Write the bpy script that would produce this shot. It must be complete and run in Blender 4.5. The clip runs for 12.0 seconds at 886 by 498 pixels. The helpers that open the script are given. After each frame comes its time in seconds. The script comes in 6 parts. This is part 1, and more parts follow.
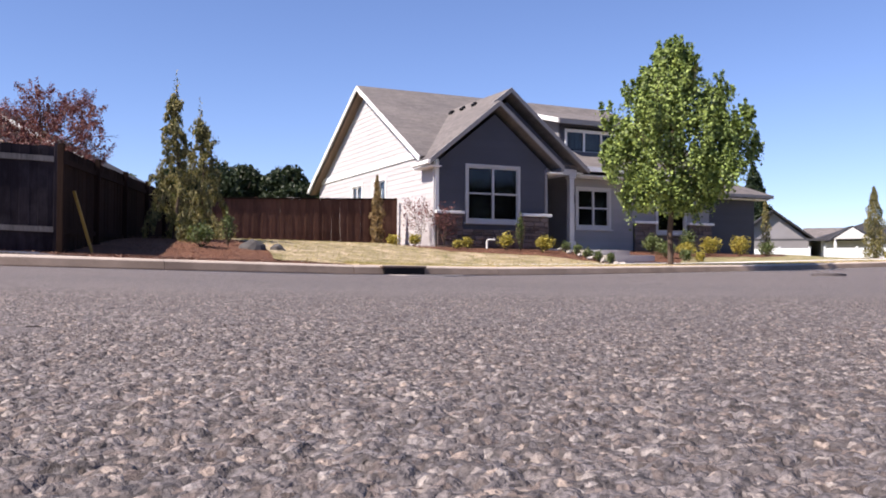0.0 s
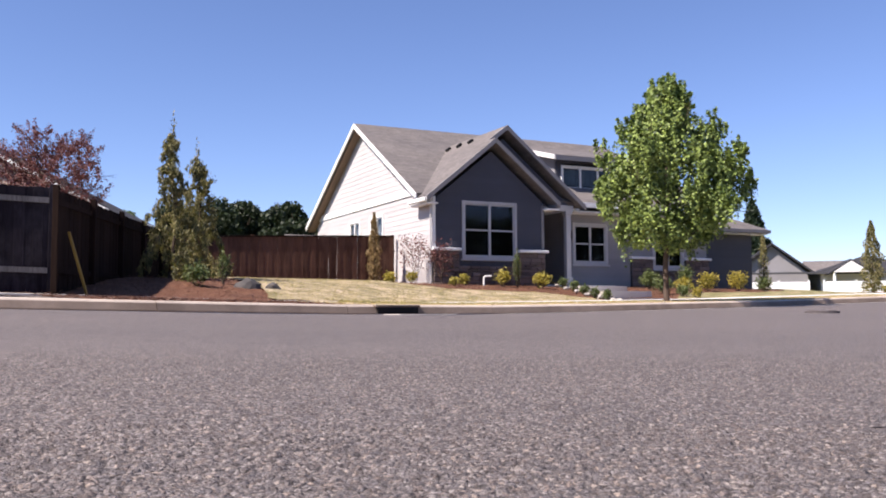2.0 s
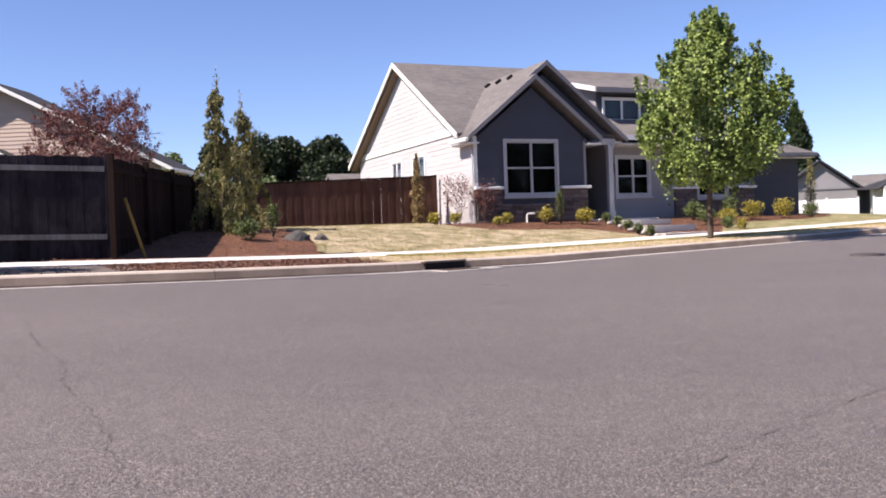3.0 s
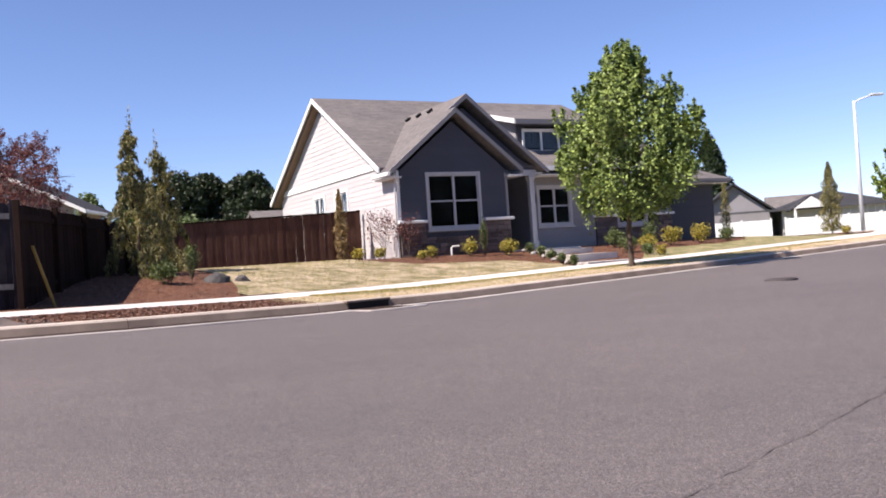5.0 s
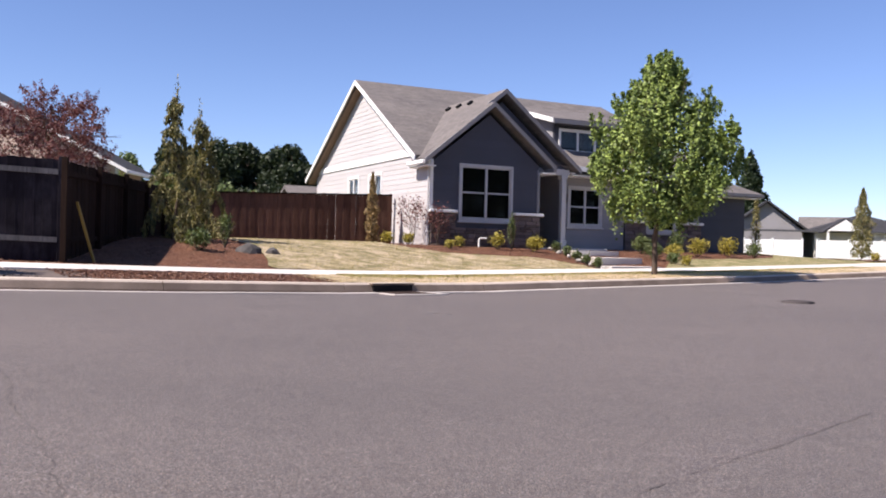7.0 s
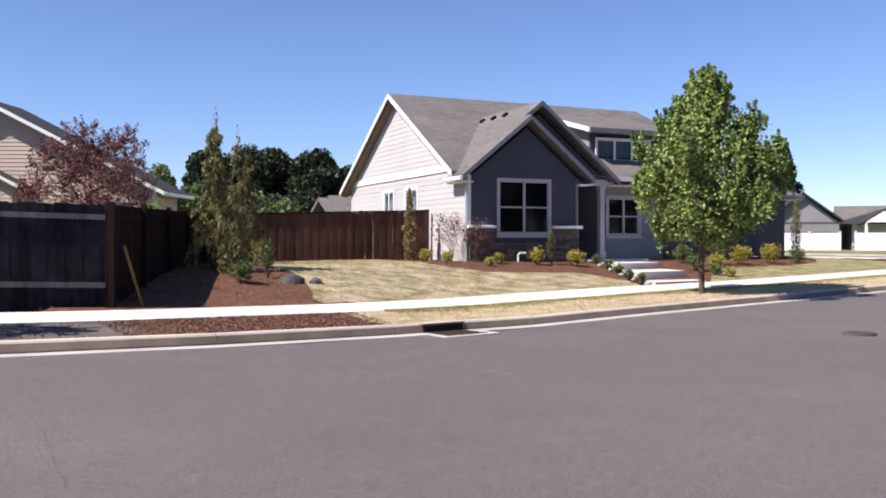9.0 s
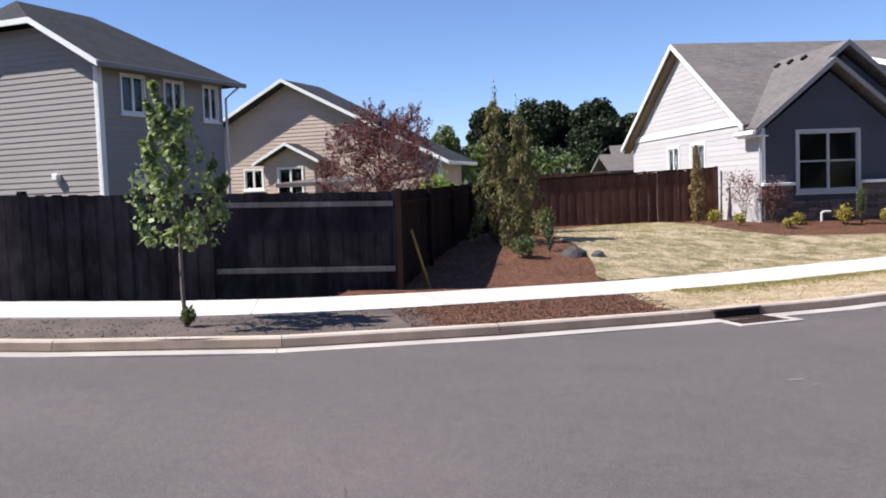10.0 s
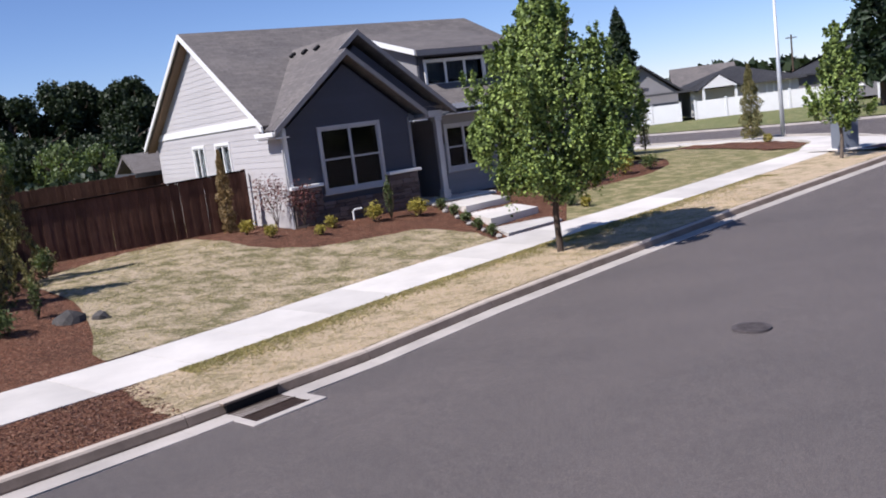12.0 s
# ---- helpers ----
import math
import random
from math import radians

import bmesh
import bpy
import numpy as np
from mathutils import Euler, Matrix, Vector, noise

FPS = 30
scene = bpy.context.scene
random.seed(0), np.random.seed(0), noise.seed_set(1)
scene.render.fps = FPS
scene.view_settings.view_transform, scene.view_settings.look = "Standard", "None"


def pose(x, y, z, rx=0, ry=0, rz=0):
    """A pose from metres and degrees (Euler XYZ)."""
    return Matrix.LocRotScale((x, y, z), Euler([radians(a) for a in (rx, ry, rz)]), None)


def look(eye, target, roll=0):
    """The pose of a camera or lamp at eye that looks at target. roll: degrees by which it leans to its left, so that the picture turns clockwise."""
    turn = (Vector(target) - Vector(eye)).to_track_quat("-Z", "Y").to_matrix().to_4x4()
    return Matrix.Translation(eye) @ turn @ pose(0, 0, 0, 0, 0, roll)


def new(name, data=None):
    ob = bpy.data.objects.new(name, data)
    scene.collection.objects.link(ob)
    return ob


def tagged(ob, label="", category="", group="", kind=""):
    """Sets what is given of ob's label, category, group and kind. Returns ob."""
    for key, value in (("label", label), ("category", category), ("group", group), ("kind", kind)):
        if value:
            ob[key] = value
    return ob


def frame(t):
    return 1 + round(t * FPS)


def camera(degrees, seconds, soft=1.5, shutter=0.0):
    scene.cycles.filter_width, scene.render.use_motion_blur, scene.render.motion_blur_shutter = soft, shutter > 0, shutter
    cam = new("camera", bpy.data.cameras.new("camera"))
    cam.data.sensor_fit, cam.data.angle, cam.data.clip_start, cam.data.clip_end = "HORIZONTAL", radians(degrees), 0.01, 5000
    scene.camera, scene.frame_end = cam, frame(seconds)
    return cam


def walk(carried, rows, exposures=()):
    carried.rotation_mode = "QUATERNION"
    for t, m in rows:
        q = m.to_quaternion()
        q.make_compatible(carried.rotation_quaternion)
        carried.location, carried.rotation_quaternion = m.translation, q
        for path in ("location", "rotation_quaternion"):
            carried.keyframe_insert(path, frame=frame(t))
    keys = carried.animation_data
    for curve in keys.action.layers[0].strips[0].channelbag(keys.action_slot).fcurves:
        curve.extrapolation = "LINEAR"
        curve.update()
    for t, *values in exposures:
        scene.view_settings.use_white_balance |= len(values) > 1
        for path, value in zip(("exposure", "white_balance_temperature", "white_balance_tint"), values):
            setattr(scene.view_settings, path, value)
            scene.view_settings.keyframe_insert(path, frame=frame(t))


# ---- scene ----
cam = camera(52.8, 12.0, soft=1.9)
PATH = [
    (0, (-0.082, -0.058, 0.071), (-0.089, 1.941, 0.129), 0.1),
    (0.5, (-0.005, 0.005, 0.071), (-0.019, 2.004, 0.130), -0.3),
    (1, (-0.021, 0.008, 0.076), (-0.027, 2.007, 0.134), 0.2),
    (1.5, (0.001, 0.020, 0.084), (0.001, 2.019, 0.144), -0.2),
    (2, (0.030, -0.082, 0.144), (0.022, 1.913, 0.279), -0.2),
    (2.5, (-0.020, -0.241, 0.455), (-0.083, 1.755, 0.553), -1.4),
    (2.7, (-0.004, -0.388, 0.661), (-0.110, 1.609, 0.621), -2.4),
    (4.3, (0.009, -0.415, 0.661), (-0.048, 1.584, 0.668), -0.1),
    (4.5, (0.025, -0.442, 0.770), (-0.007, 1.557, 0.777), -0.8),
    (5, (0.078, -0.263, 0.761), (0.138, 1.736, 0.786), -3.9),
    (5.5, (0.008, -0.059, 0.722), (0.119, 1.938, 0.690), -3.8),
    (6, (0.158, 0.073, 0.809), (0.241, 2.070, 0.860), -0.1),
    (6.5, (0.265, -0.183, 0.742), (0.320, 1.816, 0.768), 1.5),
    (7, (0.093, -0.689, 0.815), (0.090, 1.311, 0.814), 1.4),
    (7.2, (0.239, -0.792, 0.882), (0.191, 1.208, 0.874), 0.2),
    (8.8, (-0.194, -0.765, 1.524), (-0.210, 1.235, 1.484), 1.1),
    (9, (-0.284, -0.487, 1.568), (-0.348, 1.512, 1.549), -0.0),
    (9.5, (-0.334, -0.281, 1.858), (-0.723, 1.680, 1.788), -2.3),
    (10, (-0.333, -0.039, 2.146), (-1.013, 1.838, 2.017), -2.1),
    (10.5, (0.018, 0.230, 2.616), (-0.568, 2.139, 2.497), -4.9),
    (11, (-0.072, 0.833, 2.922), (-0.222, 2.821, 2.757), -2.7),
    (11.5, (0.292, 1.758, 3.209), (0.479, 3.738, 3.005), -0.0),
    (12, (0.590, 2.892, 3.378), (0.824, 4.858, 3.088), -7.3),
]
walk(cam, [(t, look(eye, target, roll)) for t, eye, target, roll in PATH], exposures=[(0.0, 0.96, 6450, 19), (5.5, 0.9, 6450, 19), (8.8, 0.77, 6250, 15), (10.5, 0.74, 6000, 12), (12.0, 0.33, 5850, 16)])

# ---------------------------------------------------------------- light
SUN_AZ, SUN_EL = 240.0, 49.0          # compass-like: degrees from +y towards +x
to_sun = Vector((math.sin(radians(SUN_AZ)) * math.cos(radians(SUN_EL)), math.cos(radians(SUN_AZ)) * math.cos(radians(SUN_EL)), math.sin(radians(SUN_EL))))
world = bpy.data.worlds.new("sky")
scene.world = world
world.use_nodes = True
wn = world.node_tree
sky = wn.nodes.new("ShaderNodeTexSky")
sky.sky_type, sky.sun_disc = "NISHITA", False
sky.sun_elevation, sky.sun_rotation = radians(SUN_EL), radians(SUN_AZ)
sky.altitude, sky.air_density, sky.dust_density, sky.ozone_density = 900.0, 0.9, 0.0, 7.0
haze = wn.nodes.new("ShaderNodeMix")
haze.data_type, haze.blend_type = "RGBA", "MULTIPLY"
haze.inputs[0].default_value, haze.inputs[7].default_value = 1.0, (1.13, 1.0, 1.0, 1.0)
wn.links.new(sky.outputs[0], haze.inputs[6])
wn.links.new(haze.outputs[2], wn.nodes["Background"].inputs[0])
wn.nodes["Background"].inputs[1].default_value = 0.09
sun = new("sun", bpy.data.lights.new("sun", "SUN"))
sun.data.energy, sun.data.angle, sun.data.color = 5.0, radians(0.55), (1.0, 0.93, 0.81)
sun.matrix_world = look(to_sun * 50, (0, 0, 0))


# ---------------------------------------------------------------- materials
def material(name, rough=0.8, metal=0.0, spec=0.3):
    m = bpy.data.materials.new(name)
    m.use_nodes = True
    b = m.node_tree.nodes["Principled BSDF"]
    b.inputs["Roughness"].default_value, b.inputs["Metallic"].default_value = rough, metal
    b.inputs["Specular IOR Level"].default_value = spec
    return m, m.node_tree, b


def node(nt, kind, **values):
    n = nt.nodes.new(kind)
    for key, value in values.items():
        key = key.replace("_", " ")
        if key in n.inputs:
            n.inputs[key].default_value = value
    return n


def ramp(nt, fac, stops):
    r = nt.nodes.new("ShaderNodeValToRGB")
    while len(r.color_ramp.elements) < len(stops):
        r.color_ramp.elements.new(0.5)
    for e, (p, c) in zip(r.color_ramp.elements, stops):
        e.position, e.color = p, (*c, 1)
    nt.links.new(fac, r.inputs[0])
    return r.outputs[0]


def mix(nt, fac, a, b, mode="MIX"):
    n = nt.nodes.new("ShaderNodeMix")
    n.data_type, n.blend_type = "RGBA", mode
    for sock, v in ((n.inputs[0], fac), (n.inputs[6], a), (n.inputs[7], b)):
        if isinstance(v, bpy.types.NodeSocket):
            nt.links.new(v, sock)
        else:
            sock.default_value = v if isinstance(v, float) else (*v, 1)
    return n.outputs[2]


def coords(nt, scale=(1, 1, 1), world_space=False, rot=(0, 0, 0)):
    m = nt.nodes.new("ShaderNodeMapping")
    m.inputs["Scale"].default_value, m.inputs["Rotation"].default_value = scale, [radians(a) for a in rot]
    if world_space:
        nt.links.new(nt.nodes.new("ShaderNodeNewGeometry").outputs["Position"], m.inputs[0])
    else:
        nt.links.new(nt.nodes.new("ShaderNodeTexCoord").outputs["Object"], m.inputs[0])
    return m.outputs[0]


def noise_tex(nt, vec, scale, detail=4.0, rough=0.55):
    n = node(nt, "ShaderNodeTexNoise", Scale=scale, Detail=detail, Roughness=rough)
    nt.links.new(vec, n.inputs["Vector"])
    return n.outputs["Fac"]


def bump(nt, b, height, strength=0.3, distance=0.01, normal=None):
    n = node(nt, "ShaderNodeBump", Strength=strength, Distance=distance)
    nt.links.new(height, n.inputs["Height"])
    if normal is not None:
        nt.links.new(normal, n.inputs["Normal"])
    nt.links.new(n.outputs[0], b.inputs["Normal"])
    return n.outputs[0]


def rnd(nt):
    return nt.nodes.new("ShaderNodeObjectInfo").outputs["Random"]


def paint(name, col, rough=0.6, dirt=0.12, scale=3.0, bumpy=0.15, per_object=0.0, metal=0.0, grain=40.0, stretch=(1, 1, 1), spec=0.3):
    """A painted, cast or plain surface: a base colour with broad stains, fine grain and a little relief."""
    m, nt, b = material(name, rough, metal, spec)
    v = coords(nt, stretch, True)
    broad = noise_tex(nt, v, scale, 5.0, 0.6)
    fine = noise_tex(nt, v, grain, 3.0)
    dark, light = [c * (1 - dirt * 1.6) for c in col], [min(1, c * (1 + dirt)) for c in col]
    c = ramp(nt, broad, [(0.3, dark), (0.7, light)])
    c = mix(nt, 0.25, c, ramp(nt, fine, [(0.3, [x * 0.8 for x in col]), (0.7, [min(1, x * 1.15) for x in col])]))
    if per_object:
        c = mix(nt, per_object, c, ramp(nt, rnd(nt), [(0.0, [x * 0.55 for x in col]), (1.0, [min(1, x * 1.59) for x in col])]))
    nt.links.new(c, b.inputs["Base Color"])
    bump(nt, b, fine, bumpy, 0.004)
    return m


def asphalt_mat():
    m, nt, b = material("asphalt", 0.82, 0, 0.4)
    v = coords(nt, (1, 1, 1), True)
    warp = nt.nodes.new("ShaderNodeTexNoise")
    warp.inputs["Scale"].default_value, warp.inputs["Detail"].default_value = 160.0, 2.0
    nt.links.new(v, warp.inputs["Vector"])
    add = nt.nodes.new("ShaderNodeVectorMath")
    add.operation = "MULTIPLY_ADD"
    nt.links.new(warp.outputs["Color"], add.inputs[0])
    add.inputs[1].default_value = (0.008, 0.008, 0.008)
    nt.links.new(v, add.inputs[2])
    vor = node(nt, "ShaderNodeTexVoronoi", Scale=250.0, Randomness=1.0)
    nt.links.new(add.outputs[0], vor.inputs["Vector"])
    sep = nt.nodes.new("ShaderNodeSeparateColor")
    nt.links.new(vor.outputs["Color"], sep.inputs[0])
    stones = ramp(nt, sep.outputs[0], [(0.0, (0.066, 0.056, 0.052)), (0.4, (0.124, 0.107, 0.102)), (0.82, (0.178, 0.155, 0.146)), (0.97, (0.3, 0.262, 0.23))])
    warm = ramp(nt, sep.outputs[1], [(0.0, (0.95, 0.99, 1.05)), (0.6, (1, 1, 1)), (1.0, (1.08, 0.98, 0.9))])
    c = mix(nt, 1.0, stones, warm, "MULTIPLY")
    edge = ramp(nt, vor.outputs["Distance"], [(0.0, (1.1, 1.1, 1.1)), (0.5, (0.98, 0.98, 0.98)), (0.85, (0.4, 0.4, 0.4))])
    c = mix(nt, 0.8, c, edge, "MULTIPLY")
    fine = noise_tex(nt, v, 480.0, 3.0, 0.7)
    c = mix(nt, 0.7, c, ramp(nt, fine, [(0.28, (0.45, 0.45, 0.46)), (0.72, (1.5, 1.5, 1.5))]), "MULTIPLY")
    broad = noise_tex(nt, coords(nt, (0.25, 0.45, 0.35), True, (0, 0, 35)), 1.0, 6.0, 0.6)
    c = mix(nt, 1.0, c, ramp(nt, broad, [(0.3, (0.86, 0.86, 0.88)), (0.7, (1.12, 1.1, 1.1))]), "MULTIPLY")
    mid = noise_tex(nt, v, 7.0, 5.0, 0.7)
    c = mix(nt, 0.6, c, ramp(nt, mid, [(0.3, (0.84, 0.84, 0.86)), (0.7, (1.14, 1.13, 1.12))]), "MULTIPLY")
    nt.links.new(c, b.inputs["Base Color"])
    inv = ramp(nt, vor.outputs["Distance"], [(0.0, (1, 1, 1)), (0.8, (0, 0, 0))])
    h = mix(nt, 0.5, inv, fine)
    bump(nt, b, h, 0.7, 0.005)
    return m


def grass_mat(name, green, dry, bias):
    m, nt, b = material(name, 0.9, 0, 0.15)
    v = coords(nt, (1, 1, 1), True)
    broad = noise_tex(nt, coords(nt, (0.95, 1.1, 1), True, (0, 0, -30)), 1.9, 8.0, 0.72)
    mid = noise_tex(nt, v, 14.0, 5.0, 0.7)
    fine = noise_tex(nt, v, 90.0, 3.0, 0.7)
    mask = node(nt, "ShaderNodeMath")
    mask.operation = "ADD"
    nt.links.new(broad, mask.inputs[0])
    scaled = nt.nodes.new("ShaderNodeMath")
    scaled.operation = "MULTIPLY_ADD"
    nt.links.new(mid, scaled.inputs[0])
    scaled.inputs[1].default_value, scaled.inputs[2].default_value = 0.42, bias - 0.21
    nt.links.new(scaled.outputs[0], mask.inputs[1])
    c = ramp(nt, mask.outputs[0], [(0.43, green), (0.6, dry)])
    c = mix(nt, 0.55, c, ramp(nt, fine, [(0.25, (0.45, 0.45, 0.42)), (0.75, (1.35, 1.35, 1.3))]), "MULTIPLY")
    nt.links.new(c, b.inputs["Base Color"])
    bump(nt, b, fine, 0.8, 0.03)
    return m


def mulch_mat():
    m, nt, b = material("mulch", 0.9, 0, 0.2)
    v = coords(nt, (1, 1, 1), True)
    vor = node(nt, "ShaderNodeTexVoronoi", Scale=34.0, Randomness=1.0)
    nt.links.new(coords(nt, (1, 2.2, 1), True, (0, 0, 35)), vor.inputs["Vector"])
    sep = nt.nodes.new("ShaderNodeSeparateColor")
    nt.links.new(vor.outputs["Color"], sep.inputs[0])
    c = ramp(nt, sep.outputs[0], [(0.0, (0.05, 0.022, 0.014)), (0.5, (0.15, 0.065, 0.04)), (0.85, (0.24, 0.115, 0.07)), (1.0, (0.38, 0.24, 0.16))])
    broad = noise_tex(nt, v, 1.7, 5.0, 0.6)
    c = mix(nt, 1.0, c, ramp(nt, broad, [(0.3, (0.75, 0.75, 0.75)), (0.7, (1.2, 1.15, 1.1))]), "MULTIPLY")
    nt.links.new(c, b.inputs["Base Color"])
    bump(nt, b, vor.outputs["Distance"], 0.9, 0.03)
    return m


def shingle_mat(name, col):
    m, nt, b = material(name, 0.92, 0, 0.2)
    brick = node(nt, "ShaderNodeTexBrick", Scale=1.0)
    brick.inputs["Brick Width"].default_value, brick.inputs["Row Height"].default_value = 0.32, 0.15
    brick.inputs["Mortar Size"].default_value, brick.inputs["Mortar Smooth"].default_value = 0.006, 0.3
    brick.inputs["Color1"].default_value = (*[c * 0.74 for c in col], 1)
    brick.inputs["Color2"].default_value = (*[c * 1.26 for c in col], 1)
    brick.inputs["Mortar"].default_value = (*[c * 0.45 for c in col], 1)
    nt.links.new(nt.nodes.new("ShaderNodeUVMap").outputs[0], brick.inputs["Vector"])
    v = coords(nt, (1, 1, 1), True)
    fine, broad = noise_tex(nt, v, 9.0, 6.0, 0.8), noise_tex(nt, v, 0.7, 5.0, 0.6)
    c = mix(nt, 0.55, brick.outputs["Color"], ramp(nt, fine, [(0.3, [x * 0.6 for x in col]), (0.7, [x * 1.4 for x in col])]))
    c = mix(nt, 0.8, c, ramp(nt, broad, [(0.3, (0.8, 0.8, 0.82)), (0.7, (1.15, 1.13, 1.1))]), "MULTIPLY")
    nt.links.new(c, b.inputs["Base Color"])
    bump(nt, b, brick.outputs["Fac"], 0.5, -0.012)
    return m


def leaf_mat(name, dark, light, trans=0.35, through_tint=(1.25, 1.35, 0.6)):
    m, nt, b = material(name, 0.55, 0, 0.35)
    g = nt.nodes.new("ShaderNodeNewGeometry")
    c = ramp(nt, g.outputs["Random Per Island"], [(0.0, dark), (1.0, light)])
    broad = noise_tex(nt, coords(nt, (1, 1, 1), True), 1.6, 3.0)
    c = mix(nt, 0.6, c, ramp(nt, broad, [(0.3, (0.75, 0.78, 0.75)), (0.7, (1.2, 1.15, 1.0))]), "MULTIPLY")
    nt.links.new(c, b.inputs["Base Color"])
    t = nt.nodes.new("ShaderNodeBsdfTranslucent")
    nt.links.new(mix(nt, 1.0, c, through_tint, "MULTIPLY"), t.inputs[0])
    ms = nt.nodes.new("ShaderNodeMixShader")
    ms.inputs[0].default_value = trans
    nt.links.new(b.outputs[0], ms.inputs[1])
    nt.links.new(t.outputs[0], ms.inputs[2])
    nt.links.new(ms.outputs[0], nt.nodes["Material Output"].inputs[0])
    return m


def bark_mat(name, col):
    m, nt, b = material(name, 0.9, 0, 0.2)
    v = coords(nt, (18, 18, 3), False)
    n1 = noise_tex(nt, v, 2.0, 6.0, 0.7)
    nt.links.new(ramp(nt, n1, [(0.3, [c * 0.5 for c in col]), (0.7, [c * 1.3 for c in col])]), b.inputs["Base Color"])
    bump(nt, b, n1, 0.7, 0.01)
    return m


def fence_mat(name, col, stain):
    m, nt, b = material(name, 0.95, 0, 0.06)
    v = coords(nt, (30, 30, 1.6), False)
    grain = noise_tex(nt, v, 1.5, 6.0, 0.7)
    w = noise_tex(nt, coords(nt, (1, 1, 0.5), True), 2.5, 5.0, 0.65)
    c = ramp(nt, grain, [(0.3, [x * 0.6 for x in col]), (0.7, [x * 1.35 for x in col])])
    c = mix(nt, 0.7, c, ramp(nt, rnd(nt), [(0.0, (0.6, 0.6, 0.6)), (1.0, (1.3, 1.28, 1.25))]), "MULTIPLY")
    c = mix(nt, ramp(nt, w, [(0.45, (0, 0, 0)), (0.75, (0.6, 0.6, 0.6))]), c, stain)
    nt.links.new(c, b.inputs["Base Color"])
    bump(nt, b, grain, 0.4, 0.004)
    return m


def glass_mat():
    m, nt, b = material("window_glass", 0.04, 0, 0.5)
    b.inputs["Transmission Weight"].default_value = 1.0
    b.inputs["IOR"].default_value = 1.33
    b.inputs["Base Color"].default_value = (0.35, 0.38, 0.4, 1)
    return m


ASPHALT = asphalt_mat()
CONCRETE = paint("sidewalk_concrete", (0.61, 0.57, 0.53), 0.9, 0.16, 0.8, 0.3, 0.22, grain=120)
def kerb_mat():
    """Pale tops and darker brown faces, parted by how far the normal points up."""
    m, nt, b = material("kerb_concrete", 0.9, 0, 0.2)
    v = coords(nt, (1, 1, 1), True)
    broad, fine = noise_tex(nt, v, 1.2, 5.0, 0.6), noise_tex(nt, v, 90.0, 3.0)
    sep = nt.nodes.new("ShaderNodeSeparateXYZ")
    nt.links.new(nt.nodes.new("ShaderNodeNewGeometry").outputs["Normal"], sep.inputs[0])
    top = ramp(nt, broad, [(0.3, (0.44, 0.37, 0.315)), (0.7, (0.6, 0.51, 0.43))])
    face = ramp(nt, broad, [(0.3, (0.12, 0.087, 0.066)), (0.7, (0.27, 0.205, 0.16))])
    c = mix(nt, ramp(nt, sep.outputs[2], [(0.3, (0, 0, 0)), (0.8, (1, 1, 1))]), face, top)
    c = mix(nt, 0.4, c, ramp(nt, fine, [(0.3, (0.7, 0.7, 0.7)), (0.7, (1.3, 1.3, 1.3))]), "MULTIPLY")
    nt.links.new(c, b.inputs["Base Color"])
    bump(nt, b, fine, 0.4, 0.004)
    return m


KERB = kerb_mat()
GUTTER = paint("gutter_concrete", (0.45, 0.405, 0.37), 0.9, 0.2, 1.0, 0.3, 0.12, grain=90)
LAWN = grass_mat("lawn_grass", (0.215, 0.19, 0.095), (0.58, 0.46, 0.33), 0.015)
SIDELAWN = grass_mat("corner_lawn_grass", (0.21, 0.2, 0.09), (0.44, 0.36, 0.21), -0.02)
VERGE = grass_mat("verge_grass", (0.15, 0.18, 0.07), (0.36, 0.31, 0.16), -0.03)
DRY = grass_mat("dry_grass", (0.33, 0.27, 0.15), (0.62, 0.48, 0.335), 0.07)
FIELD = grass_mat("field_grass", (0.12, 0.14, 0.05), (0.3, 0.25, 0.12), 0.0)
MULCH = mulch_mat()
GRAVEL = paint("bare_soil", (0.125, 0.098, 0.085), 0.95, 0.3, 1.6, 0.45, grain=70)
SIDING = paint("siding_light_grey", (0.49, 0.465, 0.462), 0.65, 0.05, 0.7, 0.1, 0.06)
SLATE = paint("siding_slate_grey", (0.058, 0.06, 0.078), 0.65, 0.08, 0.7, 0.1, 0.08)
GREYWALL = paint("siding_mid_grey", (0.25, 0.24, 0.25), 0.65, 0.08, 0.7, 0.1, 0.06)
# Grey copy of the trim for boards out of the sun, shade in its colour.
DEEPSHADETRIM = paint("deep_shade_trim", (0.21, 0.2, 0.205), 0.5, 0.05, 2.0, 0.05)
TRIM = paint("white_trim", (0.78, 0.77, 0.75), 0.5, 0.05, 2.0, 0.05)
# White trim dimmed to pale grey: the front's shade is part of this colour.
SHADETRIM = paint("front_shade_trim", (0.44, 0.43, 0.435), 0.5, 0.05, 2.0, 0.05)
TAN = paint("siding_tan", (0.5, 0.39, 0.325), 0.7, 0.06, 0.7, 0.1, 0.06)
TANGREY = paint("siding_taupe", (0.3, 0.272, 0.258), 0.7, 0.06, 0.7, 0.1, 0.06)
ROOF = shingle_mat("asphalt_shingles", (0.155, 0.14, 0.135))
ROOFDARK = shingle_mat("dark_shingles", (0.045, 0.045, 0.05))
STONE = paint("ledge_stone", (0.135, 0.105, 0.097), 0.9, 0.3, 6.0, 0.6, 0.6, grain=35)
MORTAR = paint("stone_mortar", (0.05, 0.045, 0.042), 0.95, 0.2, 5.0)
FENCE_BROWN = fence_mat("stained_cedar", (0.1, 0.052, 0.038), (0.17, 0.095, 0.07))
# Darker copy of the stained cedar: deep shade is put into its colour.
FENCE_SHADE = fence_mat("shade_cedar", (0.018, 0.011, 0.009), (0.03, 0.018, 0.014))
